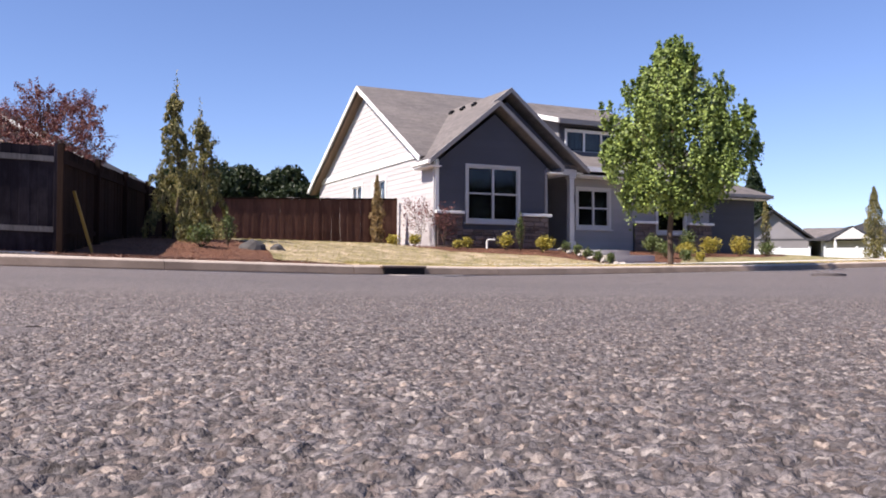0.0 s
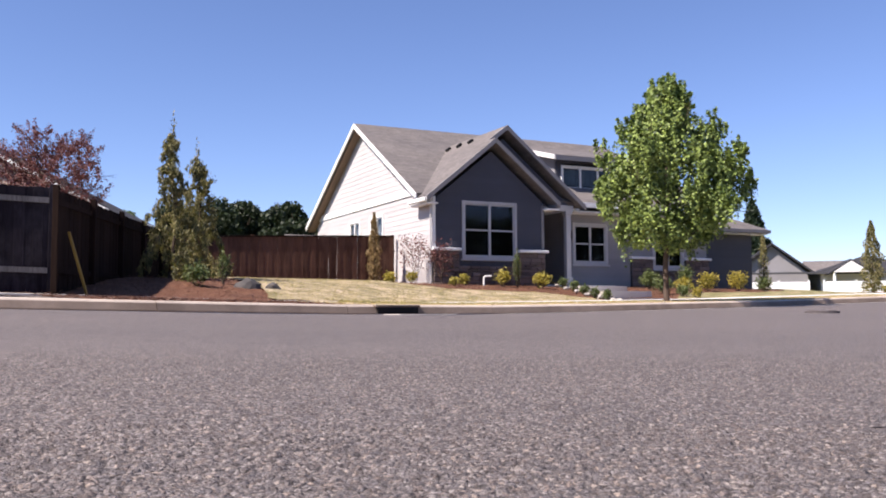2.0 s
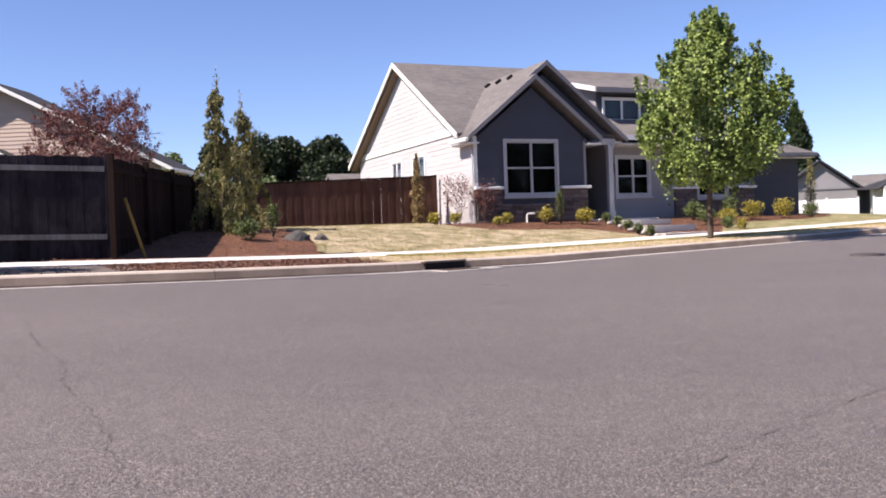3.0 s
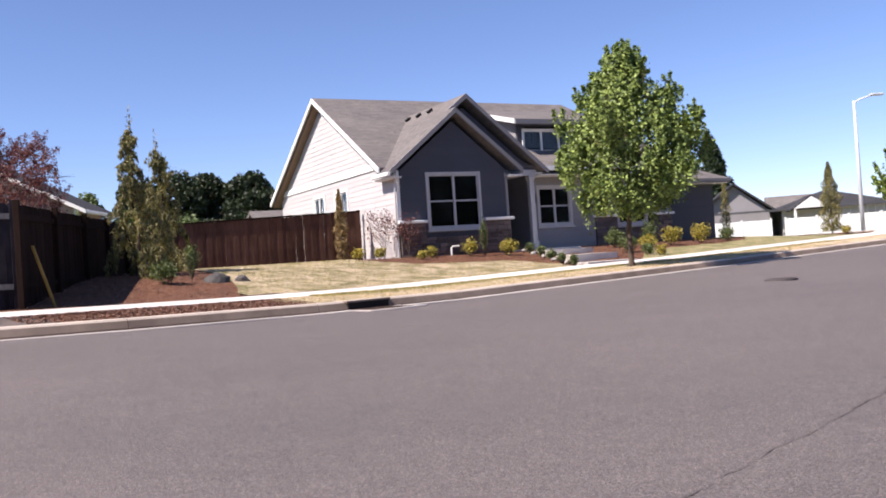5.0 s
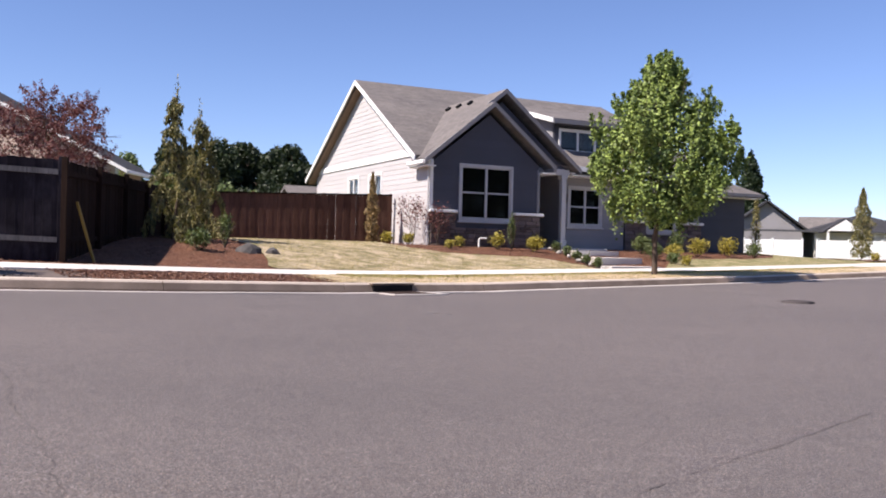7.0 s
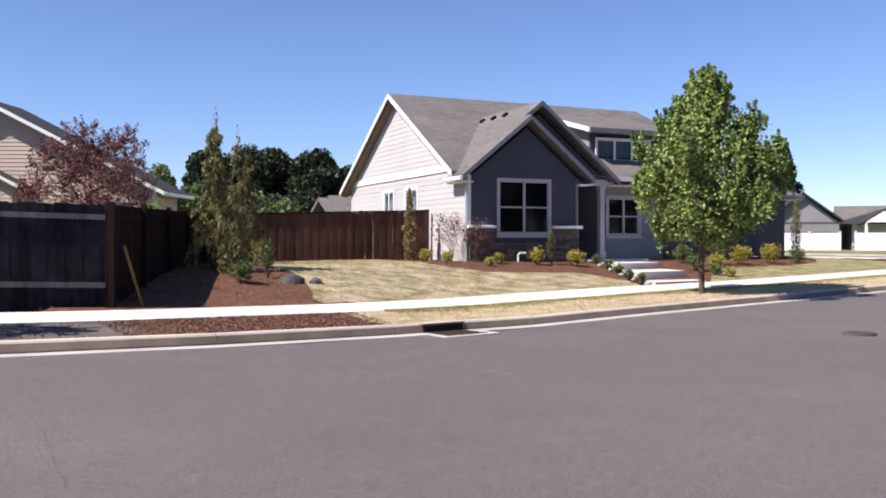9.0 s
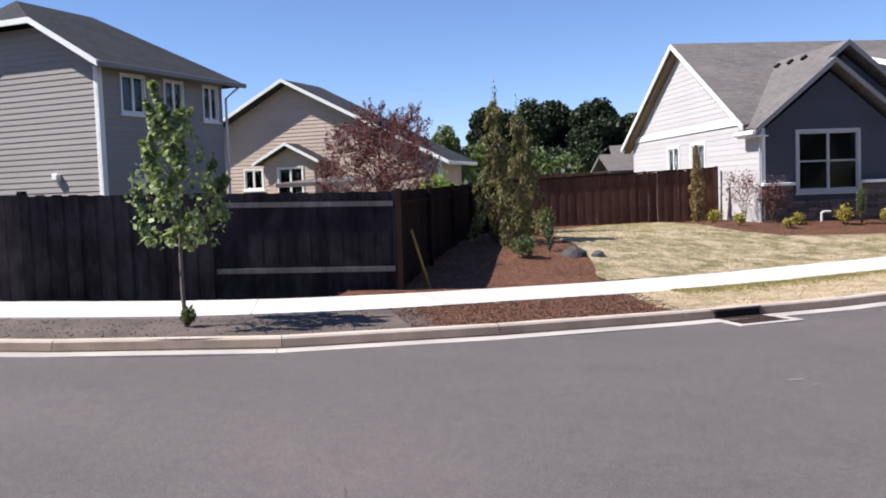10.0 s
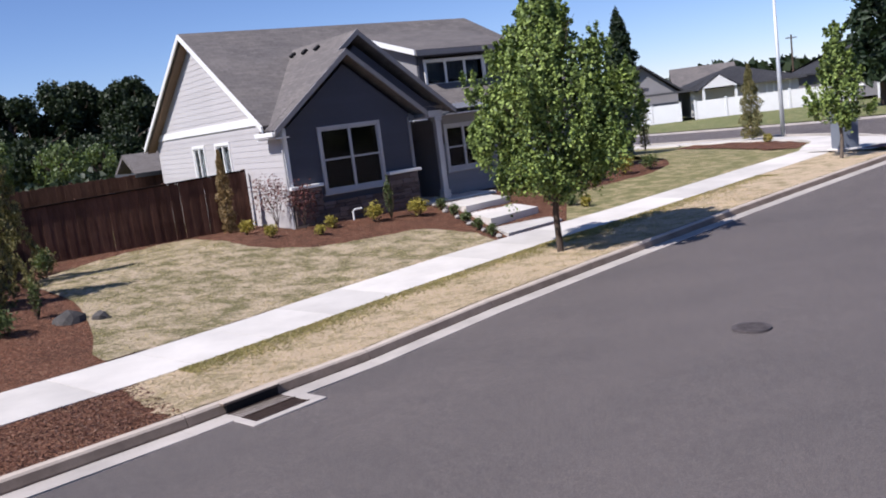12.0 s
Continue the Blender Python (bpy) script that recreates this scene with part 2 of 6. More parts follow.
FENCE_OLD = fence_mat("weathered_cedar", (0.016, 0.0135, 0.0185), (0.055, 0.048, 0.059))
FENCE_RAIL = fence_mat("worn_rail", (0.1, 0.095, 0.1), (0.22, 0.21, 0.22))
GLASS = glass_mat()
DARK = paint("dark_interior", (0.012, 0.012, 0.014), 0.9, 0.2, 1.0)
CURTAIN = paint("pale_curtain", (0.4, 0.42, 0.46), 0.9, 0.1, 2.0)
DOORMAT = paint("dark_door", (0.035, 0.028, 0.026), 0.45, 0.1, 2.0)
GRATE = paint("rusty_grate", (0.045, 0.03, 0.026), 0.9, 0.3, 12.0, 0.5, spec=0.1)
IRON = paint("cast_iron", (0.1, 0.085, 0.085), 0.75, 0.3, 12.0, 0.5, metal=0.2)
VOID = paint("inlet_dark", (0.012, 0.01, 0.01), 0.95, 0.1, 2.0)
POLE = paint("galvanised_pole", (0.62, 0.64, 0.66), 0.45, 0.05, 1.5, 0.05, metal=0.3)
VINYL = paint("white_vinyl", (0.82, 0.82, 0.82), 0.4, 0.03, 1.5, 0.03)
BARK = bark_mat("grey_bark", (0.16, 0.13, 0.105))
BARKDARK = bark_mat("dark_bark", (0.09, 0.065, 0.05))
LEAF_MAPLE = leaf_mat("maple_leaves", (0.022, 0.048, 0.012), (0.32, 0.41, 0.105), 0.1)
LEAF_YOUNG = leaf_mat("young_maple_leaves", (0.07, 0.11, 0.05), (0.36, 0.42, 0.22))
LEAF_RED = leaf_mat("red_leaves", (0.07, 0.028, 0.03), (0.25, 0.105, 0.095), 0.25, (1.2, 0.9, 0.9))
LEAF_CEDAR = leaf_mat("cypress_foliage", (0.045, 0.058, 0.022), (0.34, 0.29, 0.13), 0.22)
LEAF_TAN = leaf_mat("tan_conifer_foliage", (0.09, 0.062, 0.03), (0.4, 0.28, 0.14), 0.2)
LEAF_FIR = leaf_mat("fir_foliage", (0.012, 0.026, 0.012), (0.035, 0.055, 0.025), 0.15)
LEAF_FAR = leaf_mat("far_oak_foliage", (0.012, 0.022, 0.01), (0.034, 0.05, 0.02), 0.15)
LEAF_GOLD = leaf_mat("golden_shrub", (0.17, 0.15, 0.035), (0.52, 0.43, 0.09), 0.3)
LEAF_SHRUB = leaf_mat("green_shrub", (0.05, 0.08, 0.03), (0.16, 0.19, 0.07), 0.25)
LEAF_LIME = leaf_mat("lime_shrub", (0.12, 0.2, 0.03), (0.3, 0.4, 0.07), 0.3)


# ---------------------------------------------------------------- mesh helpers
def finish(bm, name):
    me = bpy.data.meshes.new(name)
    bm.normal_update()
    bm.to_mesh(me)
    bm.free()
    return me


def part(name, bm, mat, parent=None, label="", smooth=False):
    me = finish(bm, name) if isinstance(bm, bmesh.types.BMesh) else bm
    if mat is not None and not me.materials:
        me.materials.append(mat)
    if smooth:
        me.polygons.foreach_set("use_smooth", [True] * len(me.polygons))
    ob = new(name, me)
    if parent is not None:
        ob.parent = parent
    if label:
        ob["label"] = label
    return ob


def piece(name, me, parent, m):
    ob = new(name, me)
    ob.parent = parent
    ob.matrix_basis = m
    return ob


def thing(name, label, category, m=None, group="", kind=""):
    ob = new(name)
    ob.empty_display_size = 0.2
    if m is not None:
        ob.matrix_basis = m
    return tagged(ob, label, category, group, kind)


def box(bm, lo, hi, bevel=0.0, m=None):
    vs = [bm.verts.new((x, y, z)) for x in (lo[0], hi[0]) for y in (lo[1], hi[1]) for z in (lo[2], hi[2])]
    faces = [bm.faces.new([vs[i] for i in f]) for f in ((0, 1, 3, 2), (4, 6, 7, 5), (0, 4, 5, 1), (2, 3, 7, 6), (0, 2, 6, 4), (1, 5, 7, 3))]
    if bevel:
        edges = list({e for f in faces for e in f.edges})
        made = bmesh.ops.bevel(bm, geom=edges, offset=bevel, segments=1, affect="EDGES")
        vs = list({v for f in made["faces"] for v in f.verts} | {v for v in vs if v.is_valid})
    if m is not None:
        bmesh.ops.transform(bm, matrix=m, verts=vs)
    return bm


def boxed(lo, hi, bevel=0.0):
    return box(bmesh.new(), lo, hi, bevel)


def prism(bm, poly, axis, lo, hi):
    """A polygon of (u, v) drawn out along an axis from lo to hi: axis x takes (y, z), y takes (x, z), z takes (x, y)."""
    def at(u, v, w):
        return {"x": (w, u, v), "y": (u, w, v), "z": (u, v, w)}[axis]
    a, b = [bm.verts.new(at(u, v, lo)) for u, v in poly], [bm.verts.new(at(u, v, hi)) for u, v in poly]
    n = len(poly)
    bm.faces.new(a)
    bm.faces.new(b)
    for i in range(n):
        bm.faces.new((a[i], a[(i + 1) % n], b[(i + 1) % n], b[i]))
    bmesh.ops.recalc_face_normals(bm, faces=bm.faces)
    return bm


def slab(bm, corners, thick):
    """A flat piece with those corners as its upper face, thick metres deep."""
    corners = [Vector(c) for c in corners]
    n = (corners[1] - corners[0]).cross(corners[2] - corners[0]).normalized()
    if n.z < 0:
        n = -n
    a, b = [bm.verts.new(c) for c in corners], [bm.verts.new(c - n * thick) for c in corners]
    k = len(a)
    bm.faces.new(a)
    bm.faces.new(b)
    for i in range(k):
        bm.faces.new((a[i], a[(i + 1) % k], b[(i + 1) % k], b[i]))
    bmesh.ops.recalc_face_normals(bm, faces=bm.faces)
    return bm


def roof_uv(bm):
    """Lays the courses of shingles level on each slope, in metres."""
    bm.normal_update()
    uv = bm.loops.layers.uv.verify()
    for f in bm.faces:
        n = f.normal
        level = Vector((-n.y, n.x, 0))
        level = level.normalized() if level.length > 1e-4 else Vector((1, 0, 0))
        up = n.cross(level)
        for l in f.loops:
            l[uv].uv = (l.vert.co.dot(level), l.vert.co.dot(up))
    return bm


def tube(bm, path, radii, sides=8):
    """A tapered round bar along a path."""
    rings, path = [], [Vector(p) for p in path]
    for i, p in enumerate(path):
        d = (path[min(i + 1, len(path) - 1)] - path[max(i - 1, 0)]).normalized()
        u = d.orthogonal().normalized()
        w = d.cross(u)
        r = radii[i] if isinstance(radii, (list, tuple)) else radii
        rings.append([bm.verts.new(p + (u * math.cos(2 * math.pi * k / sides) + w * math.sin(2 * math.pi * k / sides)) * r) for k in range(sides)])
    for a, b in zip(rings, rings[1:]):
        for k in range(sides):
            bm.faces.new((a[k], a[(k + 1) % sides], b[(k + 1) % sides], b[k]))
    bm.faces.new(rings[0][::-1])
    bm.faces.new(rings[-1])
    return bm


def sheet_mesh(name, verts, faces, mat):
    me = bpy.data.meshes.new(name)
    me.from_pydata(verts, [], faces)
    me.materials.append(mat)
    return me


# ---------------------------------------------------------------- the lie of the land
ZX = (-30, -15, -11, -5, -2.5, 0, 2.4, 7.3, 11, 18, 26, 40, 60)
ZZ = (0.6, 0.38, 0.30, 0.16, 0.09, 0.05, 0.08, 0.17, 0.28, 0.48, 0.62, 0.75, 0.8)


def spline(points, n=8):
    """A smooth line through points."""
    p = [np.array(q, float) for q in points]
    p = [2 * p[0] - p[1], *p, 2 * p[-1] - p[-2]]
    out = []
    for a, b, c, d in zip(p, p[1:], p[2:], p[3:]):
        for k in range(n):
            t = k / n
            out.append(0.5 * (2 * b + (c - a) * t + (2 * a - 5 * b + 4 * c - d) * t * t + (3 * b - a - 3 * c + d) * t ** 3))
    return np.array([*out, p[-2]])


GUT = spline([(-60, 4.5), (-30, 6.4), (-20, 7.1), (-14, 7.6), (-9.6, 8.5), (-7.0, 9.25), (-5.1, 10.42), (-3.15, 11.83), (-0.95, 13.64), (1.25, 15.42), (3.55, 17.5), (8.45, 21.25), (13.92, 25.05), (18.4, 28.05)])
NEAR = spline([(-60, 6.8), (-30, 8.7), (-20, 8.9), (-14.4, 9.5), (-11.2, 10.15), (-8.3, 11.05), (-5.85, 12.45), (-3.6, 14.35), (-1.75, 16.0), (1.05, 18.75), (5.05, 22.1), (8.3, 24.35), (15.3, 29.25), (17.6, 30.85)])


def gutter_z(x):
    return float(np.interp(x, ZX, ZZ))


def offset_line(line, d):
    """The line moved d metres to its left."""
    t = np.gradient(line, axis=0)
    t /= np.linalg.norm(t, axis=1)[:, None]
    return line + np.stack([-t[:, 1], t[:, 0]], 1) * d


def walk_width(x):
    """The sidewalk narrows past the tree."""
    return np.interp(x, (4.0, 8.5), (1.6, 1.3))


FAR = NEAR + (offset_line(NEAR, 1.0) - NEAR) * walk_width(NEAR[:, 0])[:, None]


def road_z(x, y):
    d = (float(np.interp(x, GUT[:, 0], GUT[:, 1])) - y) * 0.8
    return gutter_z(x) * min(1.0, max(0.0, 1 - d / 11.0))


def lot_z(x, y):
    base = gutter_z(x) + 0.235
    d = (y - float(np.interp(x, FAR[:, 0], FAR[:, 1]))) * 0.8
    t = min(1.0, max(0.0, d / 5.6))
    t = t * t * (3 - 2 * t) * 0.6 + t * 0.4
    u = (x + 0.42) * 0.902 + (y - 26.85) * 0.432          # along the house front
    k = min(1.0, max(0.0, (u - 15.5) / 5.0))
    top = 0.95 + (0.72 - 0.95) * k
    return base + (top - base) * t if top > base else base + (top - base) * t * k


def strip_z(x, y):
    """The planting strip between kerb and sidewalk."""
    a, b = float(np.interp(x, GUT[:, 0], GUT[:, 1])), float(np.interp(x, NEAR[:, 0], NEAR[:, 1]))
    t = min(1.0, max(0.0, (y - a - 0.5) / max(0.3, b - a - 0.5)))
    return gutter_z(x) + 0.145 + 0.05 * t


def patch(name, poly, z, lift, mat, step=0.5, ruffle=0.0, label="", category="", kind="structure"):
    """A piece of ground inside a polygon, draped over the height z(x, y)."""
    bm = bmesh.new()
    bm.faces.new([bm.verts.new((x, y, 0)) for x, y in poly])
    lo, hi = np.min(poly, 0), np.max(poly, 0)
    for axis in (0, 1):
        for k in range(1, int((hi[axis] - lo[axis]) / step) + 1):
            co, no = [0, 0, 0], [0, 0, 0]
            co[axis], no[axis] = lo[axis] + k * step, 1
            bmesh.ops.bisect_plane(bm, geom=bm.verts[:] + bm.edges[:] + bm.faces[:], plane_co=co, plane_no=no)
    for v in bm.verts:
        v.co.z = z(v.co.x, v.co.y) + lift + (ruffle * (noise.noise((v.co.x * 1.7, v.co.y * 1.7, 3)) + 0.5 * noise.noise((v.co.x * 5, v.co.y * 5, 7))) if ruffle else 0)
    bm.normal_update()
    for f in bm.faces:
        if f.normal.z < 0:
            f.normal_flip()
    return tagged(part(name, bm, mat, smooth=True), label, category, "", kind)


# ---------------------------------------------------------------- ground, road, kerb, sidewalk
def ground_height(x, y):
    """The one sheet of ground: under the road it lies low, under the lots it follows them."""
    yg = float(np.interp(x, GUT[:, 0], GUT[:, 1]))
    yf = float(np.interp(x, FAR[:, 0], FAR[:, 1]))
    if y < yg + 0.45:
        return -0.25
    u = (x + 0.42) * 0.902 + (y - 26.85) * 0.432
    return min(lot_z(x, y), gutter_z(x) + 0.12 if y < yf else 9) - 0.16


verts, faces = [], []
xs = np.r_[-900, -400, -200, -100, np.arange(-60, 61, 1.0), 100, 200, 400, 900]
ys = np.r_[-900, -400, -200, -60, np.arange(-20, 91, 1.0), 120, 200, 400, 900]
for y in ys:
    for x in xs:
        verts.append((x, y, ground_height(x, y)))
for j in range(len(ys) - 1):
    for i in range(len(xs) - 1):
        k = j * len(xs) + i
        faces.append((k, k + 1, k + len(xs) + 1, k + len(xs)))
tagged(new("ground", sheet_mesh("ground", verts, faces, FIELD)), "dry grassy ground reaching to the horizon", "ground", "", "structure")

# the street: rows across from the gutter towards the camera's side
verts, faces = [], []
edge = [p for p in GUT if -60 <= p[0] <= 19]
ext = [np.array((22.3, 30.1)), np.array((30, 34.2)), np.array((45, 42)), np.array((70, 56))]
edge = np.array([*edge, *ext])
drops = (0.0, 0.6, 1.5, 3, 5, 7.5, 10, 14, 20, 40, 120)
for p in edge:
    for d in drops:
        x, y = p[0] + 0.45 * d, p[1] - 0.85 * d
        verts.append((x, y, gutter_z(p[0]) * max(0.0, 1 - d / 11.0)))
for i in range(len(edge) - 1):
    for k in range(len(drops) - 1):
        a = i * len(drops) + k
        faces.append((a, a + 1, a + len(drops) + 1, a + len(drops)))
road = tagged(new("road", sheet_mesh("road", verts, faces, ASPHALT)), "grey worn asphalt street with exposed aggregate", "road", "", "structure")

# the coarse stones of the road surface close to where the camera starts
rng = np.random.default_rng(5)
table = rng.random((400, 400, 6))


def stones(gx, gy, cell, keep, shift):
    """Angular stones of that spacing, each with its own height and tilt; some are missing and leave a pit."""
    x, y = gx / cell + shift, gy / cell + shift
    jx, jy = np.floor(x).astype(int), np.floor(y).astype(int)
    best, out = np.full(gx.shape, 9.0), np.zeros(gx.shape)
    for dx in (-1, 0, 1):
        for dy in (-1, 0, 1):
            t = table[(jx + dx) % 400, (jy + dy) % 400]
            ox, oy = x - (jx + dx + t[..., 0]), y - (jy + dy + t[..., 1])
            d = np.hypot(ox, oy) / (0.55 + 0.5 * t[..., 2])
            h = np.where(t[..., 3] < keep, 0.55 + 0.45 * t[..., 2], 0.0) * np.clip(1.35 - d * 1.15, 0, 0.8) + 0.5 * ((t[..., 4] - 0.5) * ox + (t[..., 5] - 0.5) * oy) * (t[..., 3] < keep)
            near = d < best
            best, out = np.where(near, d, best), np.where(near, h, out)
    return out


def road_surface(x, y):
    """Height of the street sheet at arrays x, y."""
    d = np.full(x.shape, 10.0)
    for k in range(25):
        px = x - 0.45 * d
        d = 0.5 * d + 0.5 * (np.interp(px, edge[:, 0], edge[:, 1]) - y) / 0.85
    return np.interp(px, ZX, ZZ) * np.interp(d, drops, [max(0.0, 1 - q / 11.0) for q in drops])


def stone_sheet(x0, x1, y0, y1, step, soft):
    """A sheet of stones; soft: how far from each side it sinks into the road (left and right, near, far)."""
    nx, ny = int((x1 - x0) / step), int((y1 - y0) / step)
    gx, gy = np.meshgrid(np.linspace(x0, x1, nx), np.linspace(y0, y1, ny))
    gx, gy = gx + rng.uniform(-0.3, 0.3, gx.shape) * step, gy + rng.uniform(-0.3, 0.3, gy.shape) * step
    h = 0.0029 * stones(gx, gy, 0.0052, 0.8, 0) + 0.0024 * stones(gx, gy, 0.0105, 0.4, 37) + 0.0007 * rng.random(gx.shape)
    fade = np.clip(np.minimum(gx - x0, x1 - gx) / soft[0], 0, 1) * np.clip((gy - y0) / soft[1], 0, 1) * np.clip((y1 - gy) / soft[2], 0, 1)
    verts = np.stack([gx, gy, road_surface(gx, gy) + (h - 0.0005) * fade + 0.0012 - 0.004 * (fade < 0.02)], -1).reshape(-1, 3)
    idx = (np.arange(ny - 1)[:, None] * nx + np.arange(nx - 1)[None]).ravel()
    quads = np.stack([idx, idx + 1, idx + nx + 1, idx + nx], 1)
    me = bpy.data.meshes.new("road_stones")
    me.vertices.add(len(verts))
    me.vertices.foreach_set("co", verts.ravel())
    me.loops.add(quads.size)
    me.loops.foreach_set("vertex_index", quads.ravel())
    me.polygons.add(len(quads))
    me.polygons.foreach_set("loop_start", np.arange(len(quads)) * 4)
    me.update(calc_edges=True)
    me.materials.append(ASPHALT)
    tagged(new("road_stones", me), "coarse worn stones set in the asphalt", "asphalt", "", "stuff")


stone_sheet(-0.5, 0.5, 0.18, 0.95, 0.0018, (0.02, 0.01, 0.01))
stone_sheet(-1.5, 1.5, 0.94, 2.8, 0.0045, (0.3, 0.01, 0.9))


def along(line, step):
    """The line cut into equal lengths."""
    d = np.r_[0, np.cumsum(np.hypot(*np.diff(line, axis=0).T))]
    s = np.linspace(0, d[-1], max(2, round(d[-1] / step) + 1))
    return np.stack([np.interp(s, d, line[:, 0]), np.interp(s, d, line[:, 1])], 1)


def section_run(line, profile, step, mat, parent, name, skip=None):
    """Casts a profile of (offset, height over the gutter) along a line in lengths with narrow joints, each an object of its own."""
    pts = along(line, step)
    nrm = offset_line(pts, 1.0) - pts
    for i in range(len(pts) - 1):
        a, b, na, nb = pts[i], pts[i + 1], nrm[i], nrm[i + 1]
        if skip and skip((a + b) / 2):
            continue
        t = (b - a) / np.linalg.norm(b - a)
        a, b = a + t * 0.004, b - t * 0.004
        bm = bmesh.new()
        ends = []
        for p, n in ((a, na), (b, nb)):
            ends.append([bm.verts.new((*(p + n * o), gutter_z(p[0]) + h)) for o, h in profile])
        k = len(profile)
        for j in range(k):
            bm.faces.new((ends[0][j], ends[0][(j + 1) % k], ends[1][(j + 1) % k], ends[1][j]))
        bm.faces.new(ends[0][::-1])
        bm.faces.new(ends[1])
        bmesh.ops.recalc_face_normals(bm, faces=bm.faces)
        part(name, bm, mat, parent)


INLET = np.array((-1.06, 13.97))
INLET_DIR = np.array((0.775, 0.632))


near_gut = GUT[(GUT[:, 0] > -34) & (GUT[:, 0] < 18.35)]
kerb = thing("kerb", "tan concrete kerb with gutter, darker brown along its face", "kerb", kind="structure")
section_run(near_gut, [(0.0, 0.004), (0.34, 0.0), (0.34, -0.2), (0.0, -0.2)], 3.0, GUTTER, kerb, "gutter_slab")
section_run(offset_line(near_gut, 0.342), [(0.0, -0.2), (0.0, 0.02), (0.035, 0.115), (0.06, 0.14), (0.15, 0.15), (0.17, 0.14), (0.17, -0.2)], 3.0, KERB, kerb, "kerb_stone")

walk_line = NEAR[(NEAR[:, 0] > -34) & (NEAR[:, 0] < 17.55)]
sidewalk = thing("sidewalk", "pale sunlit concrete sidewalk in jointed slabs", "sidewalk", kind="structure")
pn = along(walk_line, 0.5)
slab_n = 3
for i in range(0, len(pn) - slab_n, slab_n):
    j = i + slab_n
    bm = bmesh.new()
    rows = []
    for k in range(i, j + 1):
        a, b = pn[k], pn[k] + (offset_line(pn, 1.0)[k] - pn[k]) * (walk_width(pn[k][0]) - 0.01)
        if k in (i, j):
            o = (pn[min(k + 1, len(pn) - 1)] - pn[k - 1 if k else 0])
            o = o / np.linalg.norm(o) * (0.006 if k == i else -0.006)
            a, b = a + o, b + o
        za, zb = gutter_z(a[0]) + 0.205, gutter_z(a[0]) + 0.245
        rows.append([bm.verts.new((*a, za - 0.12)), bm.verts.new((*a, za)), bm.verts.new((*b, zb)), bm.verts.new((*b, zb - 0.12))])
    for r, s in zip(rows, rows[1:]):
        for q in range(3):
            bm.faces.new((r[q], r[q + 1], s[q + 1], s[q]))
    bm.faces.new(rows[0])
    bm.faces.new(rows[-1][::-1])
    bmesh.ops.recalc_face_normals(bm, faces=bm.faces)
    part("concrete_slab", bm, CONCRETE, sidewalk)
walk_end = (pn[j], pn[j] + (offset_line(pn, 1.0)[j] - pn[j]) * (walk_width(pn[j][0]) - 0.01))

# planting strip: dry grass, bark mulch, bare soil
back = offset_line(GUT, 0.515)
def clip_line(line, x0, x1):
    xs = [x0, *[p[0] for p in line if x0 < p[0] < x1], x1]
    return [(x, float(np.interp(x, line[:, 0], line[:, 1]))) for x in xs]
def strip_piece(name, x0, x1, slant, mat, label, category, ruffle, lift=0.0):
    kerb_side, walk_side = clip_line(back, x0, x1), clip_line(NEAR, x0 + slant, x1 + slant)
    def ragged(p, q):
        return [(p[0] + (q[0] - p[0]) * f + 0.14 * noise.noise((f * 9, p[0], 1)) + 0.07 * noise.noise((f * 31, p[0], 5)), p[1] + (q[1] - p[1]) * f) for f in np.linspace(0.04, 0.96, 24)]
    poly = kerb_side + ragged(kerb_side[-1], walk_side[-1]) + walk_side[::-1] + ragged(walk_side[0], kerb_side[0])
    return patch(name, poly, strip_z, lift, mat, 0.4, ruffle, label, category)
strip_piece("strip_dry_grass", -1.72, 17.9, -0.85, DRY, "straw-dry mown grass strip beside the kerb", "grass", 0.01, 0.004)
strip_piece("strip_mulch", -4.6, -1.5, -0.85, MULCH, "red-brown bark mulch in the planting strip", "mulch", 0.012, -0.005)
strip_piece("strip_soil", -33, -4.3, -0.85, GRAVEL, "bare grey gravelly soil in the planting strip", "soil", 0.01, -0.012)

# front lawn and beds
lawn_poly = clip_line(FAR, -3.15, 4.35) + spline([(4.1, 24.7), (2.9, 25.7), (1.4, 24.95), (-0.2, 24.3), (-1.5, 24.75), (-2.3, 26.4), (-3.3, 27.9), (-4.2, 27.6), (-5.1, 26.2), (-5.65, 25.0), (-6.0, 23.6), (-5.6, 22.1), (-4.5, 20.5), (-3.75, 18.6), (-3.45, 17.3)], 4).tolist()
patch("lawn", lawn_poly, lot_z, 0.0, LAWN, 0.4, 0.03, "patchy half-dry mown front lawn", "lawn")
bed_poly = clip_line(FAR, -7.3, 6.3) + [(8.3, 28.6), (10.2, 29.8), (12.8, 31.8), (13.4, 34.2), (12.0, 35.0), (8.5, 34.0), (3.0, 32.0), (-2.0, 31.0), (-8.2, 28.0), (-7.4, 20.0)]
patch("mulch_bed", bed_poly, lot_z, -0.035, MULCH, 0.5, 0.02, "red-brown bark mulch bed round the lawn", "mulch")
lawn2 = clip_line(FAR, 6.4, 16.6) + [(18.1, 32.7), (18.5, 34.1), (18.8, 36.3), (18.2, 38.9), (16.4, 41.7), (14.0, 45.7), (12.6, 44.0), (12.6, 36.0), (12.8, 34.0), (12.4, 32.7), (11.2, 31.2), (9.4, 29.9), (7.6, 28.9)]
patch("side_lawn", lawn2, lot_z, 0.0, SIDELAWN, 0.6, 0.03, "mown corner lawn going dry", "lawn")

